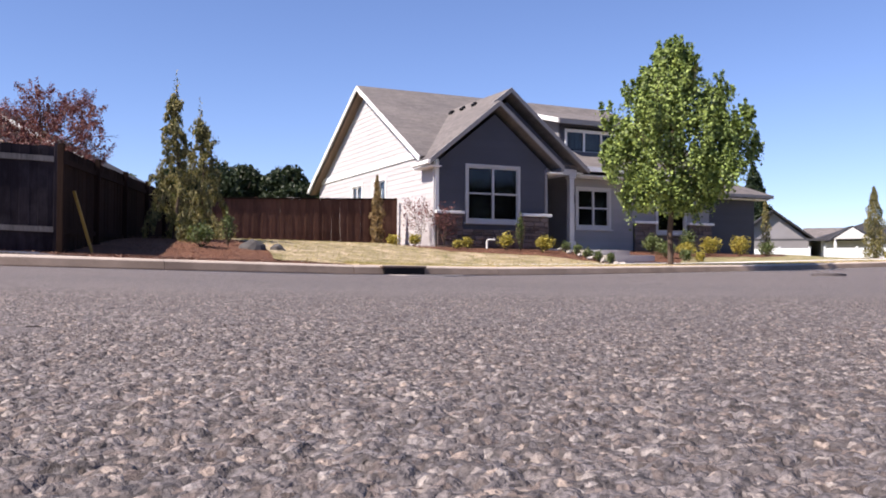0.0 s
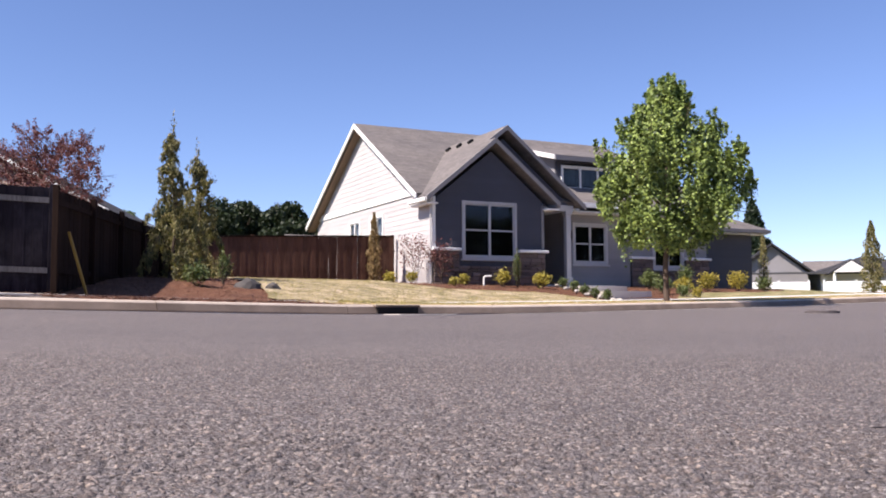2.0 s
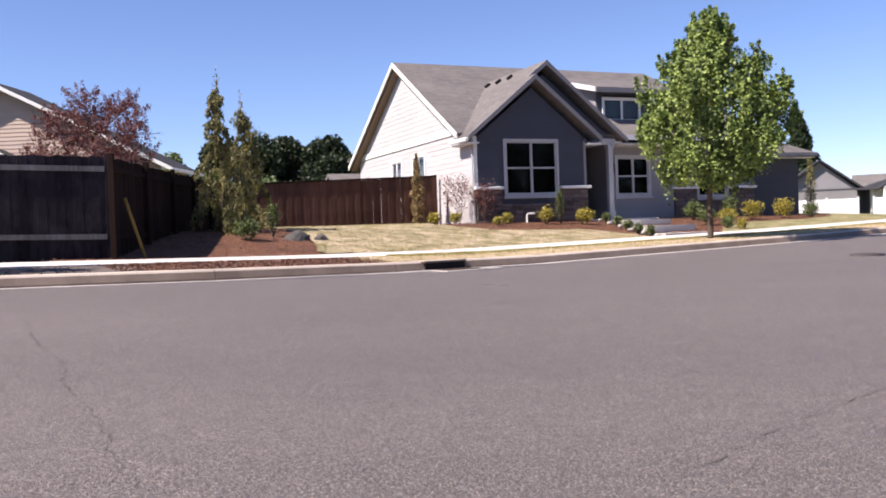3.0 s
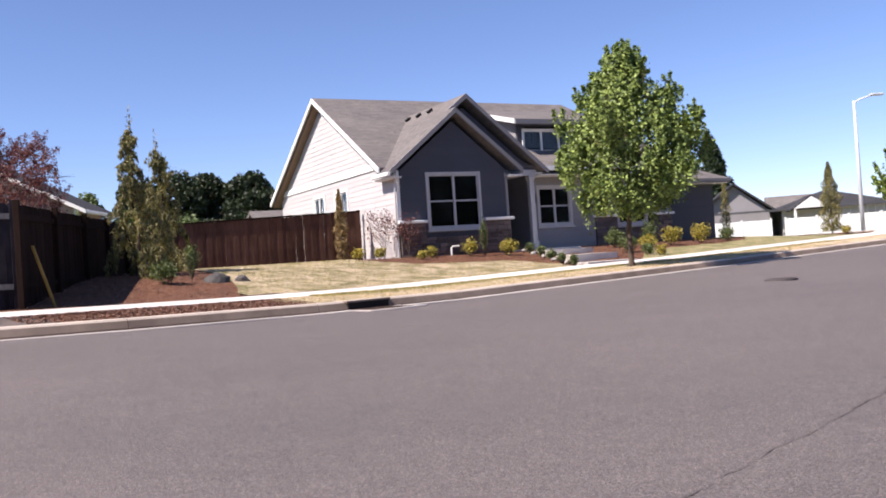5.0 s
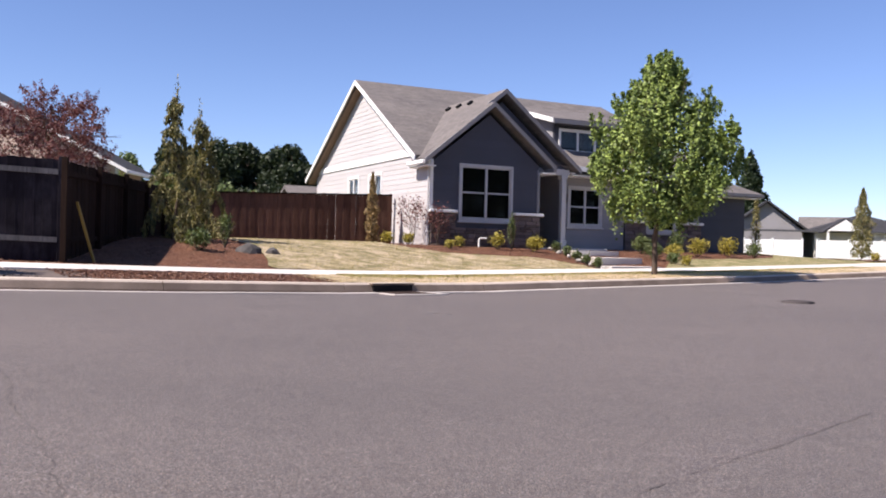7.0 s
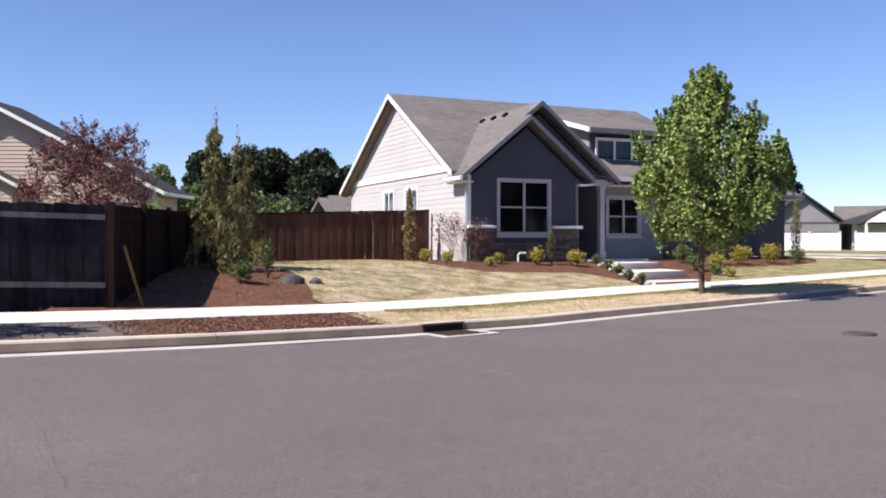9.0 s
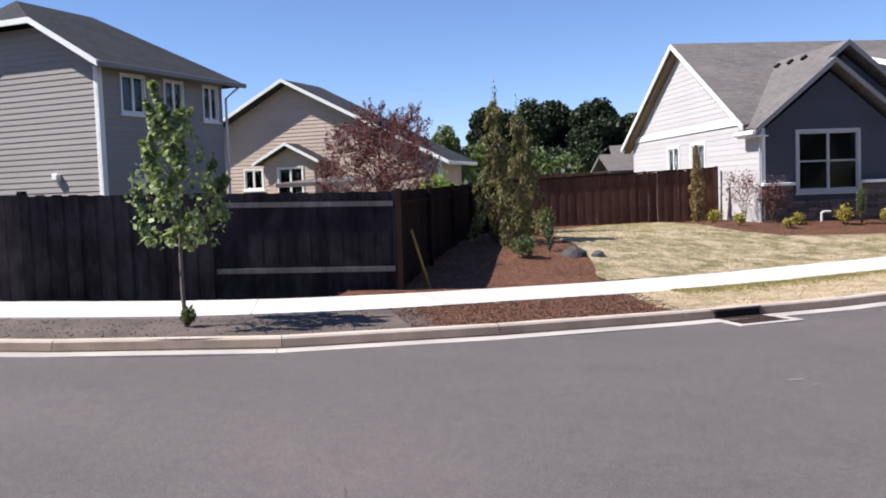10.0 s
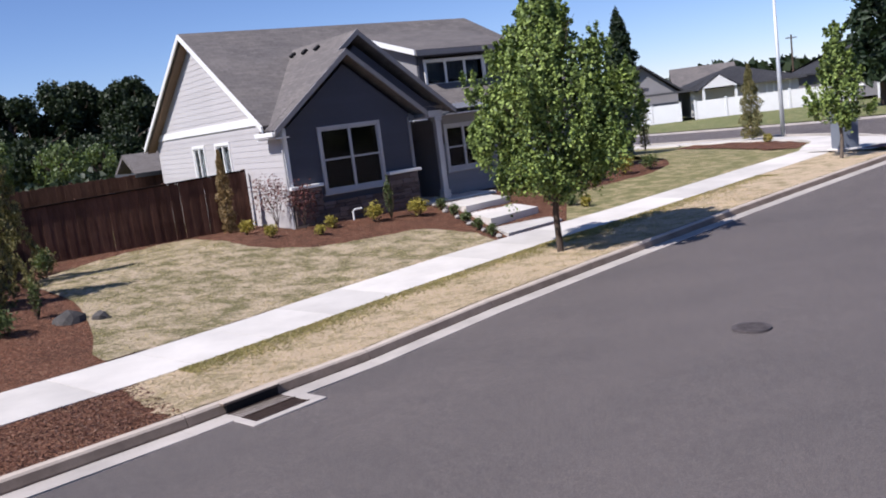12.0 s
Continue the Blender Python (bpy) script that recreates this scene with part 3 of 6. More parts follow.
# storm drain inlet in the kerb
m_in = Matrix.Translation((*INLET, gutter_z(-0.7))) @ Matrix.Rotation(math.atan2(INLET_DIR[1], INLET_DIR[0]), 4, "Z")
inlet = thing("storm_drain", "kerb storm drain with an iron grate in the gutter", "drain", m_in)
# Throat and pit are solid blocks; the shade inside them is their colour.
part("throat", boxed((0, -0.012, -0.14), (0.8, 0.1, 0.122), 0.0), VOID, inlet, "near-black block standing for the shaded opening in the kerb face")
part("lintel", boxed((-0.04, -0.014, 0.118), (0.84, 0.16, 0.16), 0.008), KERB, inlet)
bm = bmesh.new()
for lo, hi in (((-0.12, -0.76, -0.1), (1.0, -0.64, 0.012)), ((-0.12, -0.64, -0.1), (0.0, -0.02, 0.012)), ((0.82, -0.64, -0.1), (1.0, -0.02, 0.012))):
    box(bm, lo, hi, 0.006)
part("apron", bm, GUTTER, inlet)
part("pit", boxed((0.0, -0.64, -0.12), (0.82, -0.02, 0.0055)), VOID, inlet)
bar = boxed((0, -0.64, -0.03), (0.022, -0.02, 0.016), 0.003)
bar_me = finish(bar, "grate_bar")
bar_me.materials.append(GRATE)
for k in range(17):
    piece("grate_bar", bar_me, inlet, Matrix.Translation((0.015 + k * 0.048, 0, 0)))
part("grate_frame", box(box(boxed((0, -0.64, -0.03), (0.82, -0.61, 0.018)), (0, -0.05, -0.03), (0.82, -0.02, 0.018)), (0, -0.35, -0.03), (0.82, -0.32, 0.018)), GRATE, inlet)

# manhole cover
mh = thing("manhole_cover", "round cast-iron manhole cover set in the asphalt", "manhole", Matrix.Translation((5.92, 13.98, road_z(5.92, 13.98))))
bm = bmesh.new()
bmesh.ops.create_cone(bm, cap_ends=True, segments=40, radius1=0.26, radius2=0.255, depth=0.05, matrix=Matrix.Translation((0, 0, -0.018)))
part("rim", bm, IRON, mh)
bm = bmesh.new()
bmesh.ops.create_cone(bm, cap_ends=True, segments=40, radius1=0.225, radius2=0.223, depth=0.05, matrix=Matrix.Translation((0, 0, -0.014)))
for i in range(-4, 5):
    for j in range(-4, 5):
        if math.hypot(i, j) < 4.0:
            box(bm, (i * 0.05 - 0.015, j * 0.05 - 0.015, 0.005), (i * 0.05 + 0.015, j * 0.05 + 0.015, 0.016))
part("lid", bm, IRON, mh)


# ---------------------------------------------------------------- building parts
def inside_spans(poly, z):
    """Where a level line at z lies inside the polygon of (u, z)."""
    hits = []
    for (u0, z0), (u1, z1) in zip(poly, poly[1:] + poly[:1]):
        if (z0 <= z < z1) or (z1 <= z < z0):
            hits.append(u0 + (z - z0) / (z1 - z0) * (u1 - u0))
    hits.sort()
    return list(zip(hits[::2], hits[1::2]))


def lap_siding(parent, m, poly, holes, mat, exposure=0.17, thick=0.1, name="siding_board", lip=0.012):
    """A wall in the plane of m (u to the right, z up, outwards is -y): lap boards over a core with the openings cut out of both."""
    z0, z1 = min(z for _, z in poly), max(z for _, z in poly)
    z = z0
    while z < z1 - 0.02:
        top = min(z + exposure, z1)
        lower, upper = inside_spans(poly, z + 1e-4), inside_spans(poly, top - 1e-4)
        if lower:
            a0, a1 = lower[0][0], lower[-1][1]
            b0, b1 = (upper[0][0], upper[-1][1]) if upper else ((a0 + a1) / 2, (a0 + a1) / 2)
            cuts = sorted((h[0], h[2]) for h in holes if h[1] < top - 0.01 and h[3] > z + 0.01)
            spans, at = [], a0
            for c0, c1 in cuts:
                spans.append((at, c0))
                at = c1
            spans.append((at, a1))
            for n, (s0, s1) in enumerate(spans):
                if s1 - s0 < 0.02:
                    continue
                t0 = b0 if n == 0 else s0
                t1 = b1 if n == len(spans) - 1 else s1
                t0, t1 = max(min(t0, s1), s0), min(max(t1, s0), s1)
                bm = bmesh.new()
                v = [bm.verts.new(c) for c in ((s0, -lip, z), (s1, -lip, z), (t1, -0.006, top), (t0, -0.006, top), (s0, thick, z), (s1, thick, z), (t1, thick, top), (t0, thick, top))]
                for f in ((0, 1, 2, 3), (5, 4, 7, 6), (1, 0, 4, 5), (3, 2, 6, 7), (0, 3, 7, 4), (2, 1, 5, 6)):
                    bm.faces.new([v[i] for i in f])
                ob = part(name, bm, mat, parent)
                ob.matrix_basis = m
        z = top


def window(parent, m, w, h, cols=2, rows=2, trim=0.1, depth=0.09, name="window", curtain=False, label="", frame_mat=None):
    """A window in the plane of m, its lower left corner at the origin: casing, sash bars, glass, near-black panels for
    the unlit room behind.
    """
    fm = frame_mat or TRIM
    win = part(name, box(box(box(box(bmesh.new(), (-trim, -0.045, -trim), (0, depth, h + trim), 0.006), (w, -0.045, -trim), (w + trim, depth, h + trim), 0.006), (0, -0.045, h), (w, depth, h + trim), 0.006), (0, -0.045, -trim), (w, depth, 0), 0.006), fm, parent, label)
    win.matrix_basis = m
    part("window_sill", boxed((-trim - 0.05, -0.09, -trim - 0.05), (w + trim + 0.05, -0.01, -trim + 0.003), 0.008), fm, win)
    part("sash", box(box(box(box(bmesh.new(), (0, -0.012, 0), (0.04, 0.03, h), 0.004), (w - 0.04, -0.012, 0), (w, 0.03, h), 0.004), (0.04, -0.012, h - 0.04), (w - 0.04, 0.03, h), 0.004), (0.04, -0.012, 0), (w - 0.04, 0.03, 0.04), 0.004), fm, win)
    for c in range(1, cols):
        x = w * c / cols
        part("mullion", boxed((x - 0.038, -0.03, 0.0), (x + 0.038, 0.04, h), 0.006), fm, win)
    for r in range(1, rows):
        z = h * r / rows
        part("rail", boxed((0.02, -0.02, z - 0.025), (w - 0.02, 0.035, z + 0.025), 0.004), fm, win)
    for c in range(cols):
        for r in range(rows):
            g = part("pane", boxed((w * c / cols + 0.02, 0.012, h * r / rows + 0.02), (w * (c + 1) / cols - 0.02, 0.018, h * (r + 1) / rows - 0.02)), GLASS, win)
            g.visible_shadow = False
    # Backing and reveals are coloured near black to give the room's darkness.
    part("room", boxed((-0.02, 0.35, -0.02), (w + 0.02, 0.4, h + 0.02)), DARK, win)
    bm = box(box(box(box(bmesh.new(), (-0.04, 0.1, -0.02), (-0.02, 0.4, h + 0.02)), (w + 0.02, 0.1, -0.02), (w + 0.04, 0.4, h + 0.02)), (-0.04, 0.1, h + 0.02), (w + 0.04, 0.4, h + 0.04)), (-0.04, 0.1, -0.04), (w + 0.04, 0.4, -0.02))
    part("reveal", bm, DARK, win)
    if curtain:
        bm = bmesh.new()
        for k in range(int(w * 9)):
            x = 0.05 + k * (w - 0.1) / (w * 9)
            box(bm, (x, 0.16 + 0.02 * (k % 2), 0.03), (x + 0.1, 0.175 + 0.02 * (k % 2), h - 0.03))
        part("curtain", bm, CURTAIN, win, "drawn pale curtain")
    return win


def stone_wall(parent, m, u0, u1, z0, z1, seed=1):
    """Ledge stones of uneven size laid in courses on the plane of m."""
    r = random.Random(seed)
    back = part("mortar_bed", boxed((u0, -0.045, z0), (u1, 0.06, z1)), MORTAR, parent)
    back.matrix_basis = m
    z = z0 + 0.005
    while z < z1 - 0.03:
        h = min(r.choice((0.07, 0.09, 0.11, 0.14)), z1 - z)
        u = u0 + 0.004
        while u < u1 - 0.02:
            w = min(r.uniform(0.16, 0.5), u1 - u)
            bm = box(bmesh.new(), (u + 0.006, -0.075 - r.uniform(0, 0.035), z + 0.006), (u + w - 0.006, -0.03, z + h - 0.006), 0.012)
            for v in bm.verts:
                v.co += Vector((0, r.uniform(-0.008, 0.008), r.uniform(-0.006, 0.006)))
            piece("stone", finish(bm, "stone"), parent, m).data.materials.append(STONE)
            u += w
        z += h


def fascia(parent, a, b, h=0.2, t=0.04, mat=None, name="fascia_board"):
    """A board hung below the line from a to b, upright."""
    a, b = Vector(a), Vector(b)
    d = (b - a).normalized()
    n = Vector((d.y, -d.x, 0)).normalized() if abs(d.z) < 0.999 else Vector((1, 0, 0))
    bm = bmesh.new()
    v = [bm.verts.new(p + n * s * t * 0.5 - Vector((0, 0, q))) for p in (a, b) for s in (-1, 1) for q in (0, h)]
    for f in ((0, 1, 3, 2), (4, 6, 7, 5), (0, 4, 5, 1), (2, 3, 7, 6), (0, 2, 6, 4), (1, 5, 7, 3)):
        bm.faces.new([v[i] for i in f])
    bmesh.ops.recalc_face_normals(bm, faces=bm.faces)
    return part(name, bm, mat or TRIM, parent)


def roof_part(parent, slopes, mat, thick=0.12, name="roof"):
    for k in slopes:
        part(name + "_slope", roof_uv(slab(bmesh.new(), k, thick)), mat, parent)




def plane_at(x, y, turn):
    return Matrix.Translation((x, y, 0)) @ Matrix.Rotation(radians(turn), 4, "Z")


# ---------------------------------------------------------------- the grey house
HOUSE = Matrix.Translation((-0.54, 26.78, 0)) @ Matrix.Rotation(radians(26.3), 4, "Z")
house = thing("house", "single-storey grey craftsman house with shingled gables, stone wainscot and white trim", "house", HOUSE)
BASE = 0.8
# front gable bay
part_wall = [(0.36, BASE + 0.1), (4.28, BASE + 0.1), (4.28, 3.62), (2.38, 5.16), (0.36, 3.55)]
W1 = (1.4, 1.8, 3.2, 3.45)
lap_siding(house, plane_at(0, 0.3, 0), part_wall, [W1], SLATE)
window(house, Matrix.Translation((W1[0], 0.3, W1[1])), W1[2] - W1[0], W1[3] - W1[1], 2, 2, 0.09, name="front_window", frame_mat=SHADETRIM, label="double-hung front window pair with shade-toned pale trim, dark inside")
stone_wall(house, plane_at(0, 0.28, 0), 0.3, 1.18, 0.72, 1.95, 1)
stone_wall(house, plane_at(0, 0.28, 0), 3.32, 4.32, 0.72, 1.95, 2)
stone_wall(house, plane_at(0, 0.29, 0), 1.18, 3.32, 0.72, 1.5, 3)
for u0, u1, z in ((0.24, 1.22, 1.95), (3.3, 4.4, 1.95)):
    part("stone_cap", boxed((u0, 0.1, z), (u1, 0.3, z + 0.09), 0.012), TRIM, house)
part("corner_trim", boxed((0.285, 0.245, 2.04), (0.385, 0.4, 3.62), 0.006), TRIM, house)
part("corner_trim", boxed((4.22, 0.26, 2.04), (4.32, 0.4, 3.5), 0.006), DEEPSHADETRIM, house)
# bay side and left gable end, facing the neighbours
SIDE = Matrix.Translation((0.3, 0, 0)) @ Matrix.Rotation(radians(-90), 4, "Z")   # u = -b
side_poly = [(-11.5, BASE + 0.1), (-0.32, BASE + 0.1), (-0.32, 3.55), (-1.0, 3.72), (-6.23, 6.86), (-11.5, 3.62)]
WS = [(-7.55, 2.0, -6.55, 3.36), (-5.4, 2.0, -4.3, 3.36)]
lap_siding(house, SIDE, side_poly, WS, SIDING, lip=0.015)
for h in WS:
    window(house, SIDE @ Matrix.Translation((h[0], 0, h[1])), h[2] - h[0], h[3] - h[1], 2, 1, 0.09, name="side_window", curtain=True, label="narrow white side window with pale blind")
ob = part("frieze_board", boxed((-11.4, -0.05, 3.8), (-1.4, 0.02, 4.02), 0.006), TRIM, house)
ob.matrix_basis = SIDE
ob = part("foundation", boxed((-11.5, -0.01, 0.3), (-0.3, 0.1, BASE + 0.12), 0.01), paint("foundation_concrete", (0.5, 0.48, 0.45), 0.9, 0.15, 2.0), house)
ob.matrix_basis = SIDE
ob = part("corner_board", boxed((-0.4, -0.03, 2.04), (-0.3, 0.0, 3.5), 0.006), TRIM, house)
ob.matrix_basis = SIDE
downspout = tube(bmesh.new(), [(0.2, 0.2, 3.4), (0.22, 0.26, 3.2), (0.22, 0.26, 0.9)], 0.03, 8)
part("downspout", downspout, SHADETRIM, house)
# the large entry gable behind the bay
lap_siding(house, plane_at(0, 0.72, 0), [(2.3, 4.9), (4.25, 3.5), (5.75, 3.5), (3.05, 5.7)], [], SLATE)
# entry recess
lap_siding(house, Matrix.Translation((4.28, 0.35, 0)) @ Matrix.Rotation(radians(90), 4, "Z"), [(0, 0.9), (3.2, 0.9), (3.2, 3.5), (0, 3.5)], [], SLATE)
lap_siding(house, plane_at(0, 3.4, 0), [(4.28, 0.9), (6.2, 0.9), (6.2, 3.5), (4.28, 3.5)], [(4.6, 0.95, 5.6, 3.05)], GREYWALL)
door = part("front_door", boxed((4.62, 3.36, 0.97), (5.58, 3.42, 3.03), 0.01), DOORMAT, house, "dark panelled front door in the shaded entry")
for x0 in (4.72, 5.14):
    for z0, z1 in ((1.15, 1.7), (1.82, 2.85)):
        part("door_panel", boxed((x0, 3.335, z0), (x0 + 0.34, 3.365, z1), 0.012), DOORMAT, door)
part("handle", boxed((5.46, 3.3, 1.95), (5.5, 3.36, 2.2), 0.01), POLE, door)
bm = box(box(box(bmesh.new(), (4.5, 3.34, 0.95), (4.62, 3.44, 3.15), 0.006), (5.58, 3.34, 0.95), (5.7, 3.44, 3.15), 0.006), (4.62, 3.34, 3.03), (5.58, 3.44, 3.15), 0.006)
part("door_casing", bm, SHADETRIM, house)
part("porch_ceiling", boxed((4.3, 0.8, 3.5), (6.1, 3.4, 3.55)), TRIM, house)
post = part("entry_post", boxed((5.45, 0.65, 1.15), (5.63, 0.83, 3.5), 0.012), SHADETRIM, house, "square shade-toned pale porch post with a broader base and cap")
part("post_cap", boxed((5.41, 0.61, 3.3), (5.67, 0.87, 3.42), 0.012), SHADETRIM, post)
part("post_base", boxed((5.41, 0.61, 0.9), (5.67, 0.87, 1.2), 0.012), SHADETRIM, post)
part("porch_beam", boxed((4.3, 0.66, 3.42), (5.75, 0.84, 3.62), 0.008), SHADETRIM, house)
part("porch_slab", boxed((4.25, 0.35, 0.6), (7.2, 3.4, 0.93), 0.012), CONCRETE, house)
# front wall to the right of the entry
W2 = (6.35, 1.78, 7.65, 3.05)
W3 = (9.85, 1.68, 11.1, 3.05)
lap_siding(house, plane_at(0, 1.5, 0), [(5.9, BASE + 0.1), (12.3, BASE + 0.1), (12.3, 3.6), (5.9, 3.6)], [W2, W3], GREYWALL)
window(house, Matrix.Translation((W2[0], 1.5, W2[1])), W2[2] - W2[0], W2[3] - W2[1], 2, 2, 0.1, name="porch_window", frame_mat=SHADETRIM, label="double-hung window with shade-toned pale trim beside the porch")
window(house, Matrix.Translation((W3[0], 1.5, W3[1])), W3[2] - W3[0], W3[3] - W3[1], 2, 2, 0.1, name="bay_window", frame_mat=SHADETRIM, label="double-hung window with shade-toned pale trim between stone piers")
stone_wall(house, plane_at(0, 1.48, 0), 8.74, 9.7, 0.75, 1.93, 4)
stone_wall(house, plane_at(0, 1.48, 0), 11.25, 12.35, 0.75, 1.93, 5)
stone_wall(house, plane_at(0, 1.49, 0), 9.7, 11.25, 0.75, 1.5, 6)
for u0, u1 in ((8.68, 9.74), (11.2, 12.4)):
    part("stone_cap", boxed((u0, 1.3, 1.93), (u1, 1.5, 2.02), 0.012), TRIM, house)
lantern = part("wall_lantern", box(boxed((5.98, 1.3, 2.55), (6.14, 1.46, 2.85), 0.02), (6.02, 1.34, 2.85), (6.1, 1.5, 2.95), 0.01), IRON, house, "black wall lantern by the porch")
bm = bmesh.new()
box(bm, (5.9, 1.5, 0.9), (6.0, 3.4, 3.5))
part("porch_side_wall", bm, GREYWALL, house)
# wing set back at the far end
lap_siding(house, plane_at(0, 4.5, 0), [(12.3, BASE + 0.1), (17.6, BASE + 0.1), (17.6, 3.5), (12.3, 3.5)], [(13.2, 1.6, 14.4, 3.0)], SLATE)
window(house, Matrix.Translation((13.2, 4.5, 1.6)), 1.2, 1.4, 2, 2, 0.1, name="wing_window", frame_mat=SHADETRIM, label="pale-framed window of the far wing")
lap_siding(house, Matrix.Translation((12.3, 1.5, 0)) @ Matrix.Rotation(radians(90), 4, "Z"), [(0, 0.9), (3.0, 0.9), (3.0, 3.55), (0, 3.55)], [], GREYWALL)
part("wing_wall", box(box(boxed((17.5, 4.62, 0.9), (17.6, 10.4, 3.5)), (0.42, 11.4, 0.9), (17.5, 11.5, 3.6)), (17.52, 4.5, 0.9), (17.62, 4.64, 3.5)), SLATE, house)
# main roof: gable at the left end, hip at the right
RZ, RB = 6.98, 6.23
s_main = (RZ - 3.9) / (RB - 0.95)
def main_z(b):
    return RZ - s_main * abs(b - RB)
roof_part(house, [
    [(-0.05, 0.7, main_z(0.7)), (12.9, 0.7, main_z(0.7)), (11.05, RB, RZ), (-0.05, RB, RZ)],
    [(-0.05, 11.95, main_z(11.95)), (-0.05, RB, RZ), (11.05, RB, RZ), (12.9, 11.95, main_z(11.95))],
    [(12.9, 0.7, main_z(0.7)), (12.9, 11.95, main_z(11.95)), (11.05, RB, RZ)],
    [(11.5, 3.9, 3.5), (18.1, 3.9, 3.5), (15.2, 7.2, 5.1), (11.5, 7.2, 5.1)],
    [(18.1, 3.9, 3.5), (18.1, 10.6, 3.5), (15.2, 7.2, 5.1)],
    [(11.5, 10.6, 3.5), (11.5, 7.2, 5.1), (15.2, 7.2, 5.1), (18.1, 10.6, 3.5)],
], ROOF, 0.1, "main_roof")
for a, b in (((-0.07, 0.7, main_z(0.7) - 0.02), (-0.07, RB, RZ - 0.02)), ((-0.07, RB, RZ - 0.02), (-0.07, 11.95, main_z(11.95) - 0.02)), ((6.0, 0.68, main_z(0.7)), (12.9, 0.68, main_z(0.7)))):
    fascia(house, a, b, 0.16, 0.05)
for a, b in (((11.5, 3.88, 3.5), (18.12, 3.88, 3.5)), ((18.12, 3.88, 3.5), (18.12, 10.6, 3.5))):
    fascia(house, a, b, 0.14, 0.05, DEEPSHADETRIM)
bm = bmesh.new()
box(bm, (-0.02, 1.0, 3.5), (0.3, 1.05, 3.6))
slab(bm, [(0.0, 0.9, main_z(0.9) - 0.24), (0.3, 0.9, main_z(0.9) - 0.24), (0.3, RB, RZ - 0.24), (0.0, RB, RZ - 0.24)], 0.02)
slab(bm, [(0.0, 11.9, main_z(11.9) - 0.24), (0.3, 11.9, main_z(11.9) - 0.24), (0.3, RB, RZ - 0.24), (0.0, RB, RZ - 0.24)], 0.02)
part("rake_soffit", bm, paint("soffit_brown", (0.2, 0.14, 0.1), 0.8, 0.1, 2.0), house, "brown underside of the rake")
part("eave_soffit", box(boxed((5.9, 0.72, 3.44), (12.4, 1.5, 3.47)), (12.3, 3.95, 3.3), (18.05, 4.5, 3.33)), TRIM, house)
# bay gable roofs; both left slopes lie in one plane
roof_part(house, [[(-0.02, 0.0, 3.6), (2.38, 0.0, 5.56), (2.38, 3.85, 5.56), (-0.02, 0.72, 3.6)], [(4.75, 0.0, 3.62), (4.75, 0.72, 3.62), (2.38, 3.85, 5.56), (2.38, 0.0, 5.56)]], ROOF, 0.1, "bay_roof")
roof_part(house, [[(0.0, 0.45, 3.63), (3.05, 0.45, 6.09), (3.05, 4.74, 6.09), (0.0, 0.76, 3.63)], [(6.05, 0.45, 3.63), (6.05, 0.76, 3.63), (3.05, 4.74, 6.09), (3.05, 0.45, 6.09)]], ROOF, 0.1, "entry_roof")
for a, b in (((-0.04, -0.02, 3.59), (2.38, -0.02, 5.55)), ((4.77, -0.02, 3.61), (2.38, -0.02, 5.55)), ((2.35, 0.42, 5.55), (3.05, 0.42, 6.1)), ((6.08, 0.42, 3.61), (3.05, 0.42, 6.1))):
    fascia(house, a, b, 0.16, 0.06, DEEPSHADETRIM)
part("eave_gutter", boxed((-0.13, -0.02, 3.42), (-0.02, 1.2, 3.55), 0.02), TRIM, house)
part("eave_gutter", boxed((4.66, -0.02, 3.44), (4.8, 0.6, 3.56), 0.02), DEEPSHADETRIM, house)
part("bay_soffit", boxed((-0.02, 0.0, 3.36), (0.36, 1.3, 3.4)), TRIM, house)
part("bay_soffit", boxed((4.28, 0.0, 3.36), (4.75, 0.6, 3.4)), TRIM, house)
for k in range(3):
    vent = part("roof_vent", boxed((-0.085, -0.09, 0.0), (0.085, 0.09, 0.09), 0.004), DARK, house)
    vent.matrix_basis = Matrix.Translation((2.72, 4.0 - 0.85 * k, 3.63 + 0.805 * 2.72)) @ Matrix.Rotation(radians(-38.8), 4, "Y")
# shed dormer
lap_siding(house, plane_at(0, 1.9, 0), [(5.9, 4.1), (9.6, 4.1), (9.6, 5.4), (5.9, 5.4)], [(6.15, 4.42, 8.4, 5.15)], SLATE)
window(house, Matrix.Translation((6.15, 1.9, 4.42)), 2.25, 0.73, 3, 1, 0.07, name="dormer_window", curtain=True, label="row of white dormer windows reflecting the sky")
for x in (5.9, 9.55):
    part("dormer_cheek", prism(bmesh.new(), [(1.9, 4.1), (5.2, 6.35), (1.9, 5.45)], "x", x, x + 0.05), GREYWALL, house)
roof_part(house, [[(5.6, 1.5, 5.5), (9.9, 1.5, 5.5), (9.9, 5.6, 6.55), (5.6, 5.6, 6.55)]], ROOF, 0.12, "dormer_roof")
fascia(house, (5.58, 1.5, 5.5), (5.58, 5.4, 6.5), 0.16, 0.05)
fascia(house, (5.6, 1.48, 5.48), (9.9, 1.48, 5.48), 0.16, 0.05, DEEPSHADETRIM)

# front walk with steps, in world coordinates
def walk_slab(pts, z, thick=0.2):
    return slab(bmesh.new(), [(x, y, z) for x, y in pts], thick)
steps = thing("front_walk", "pale concrete front walk rising in broad slabs to the porch", "walkway", kind="structure")
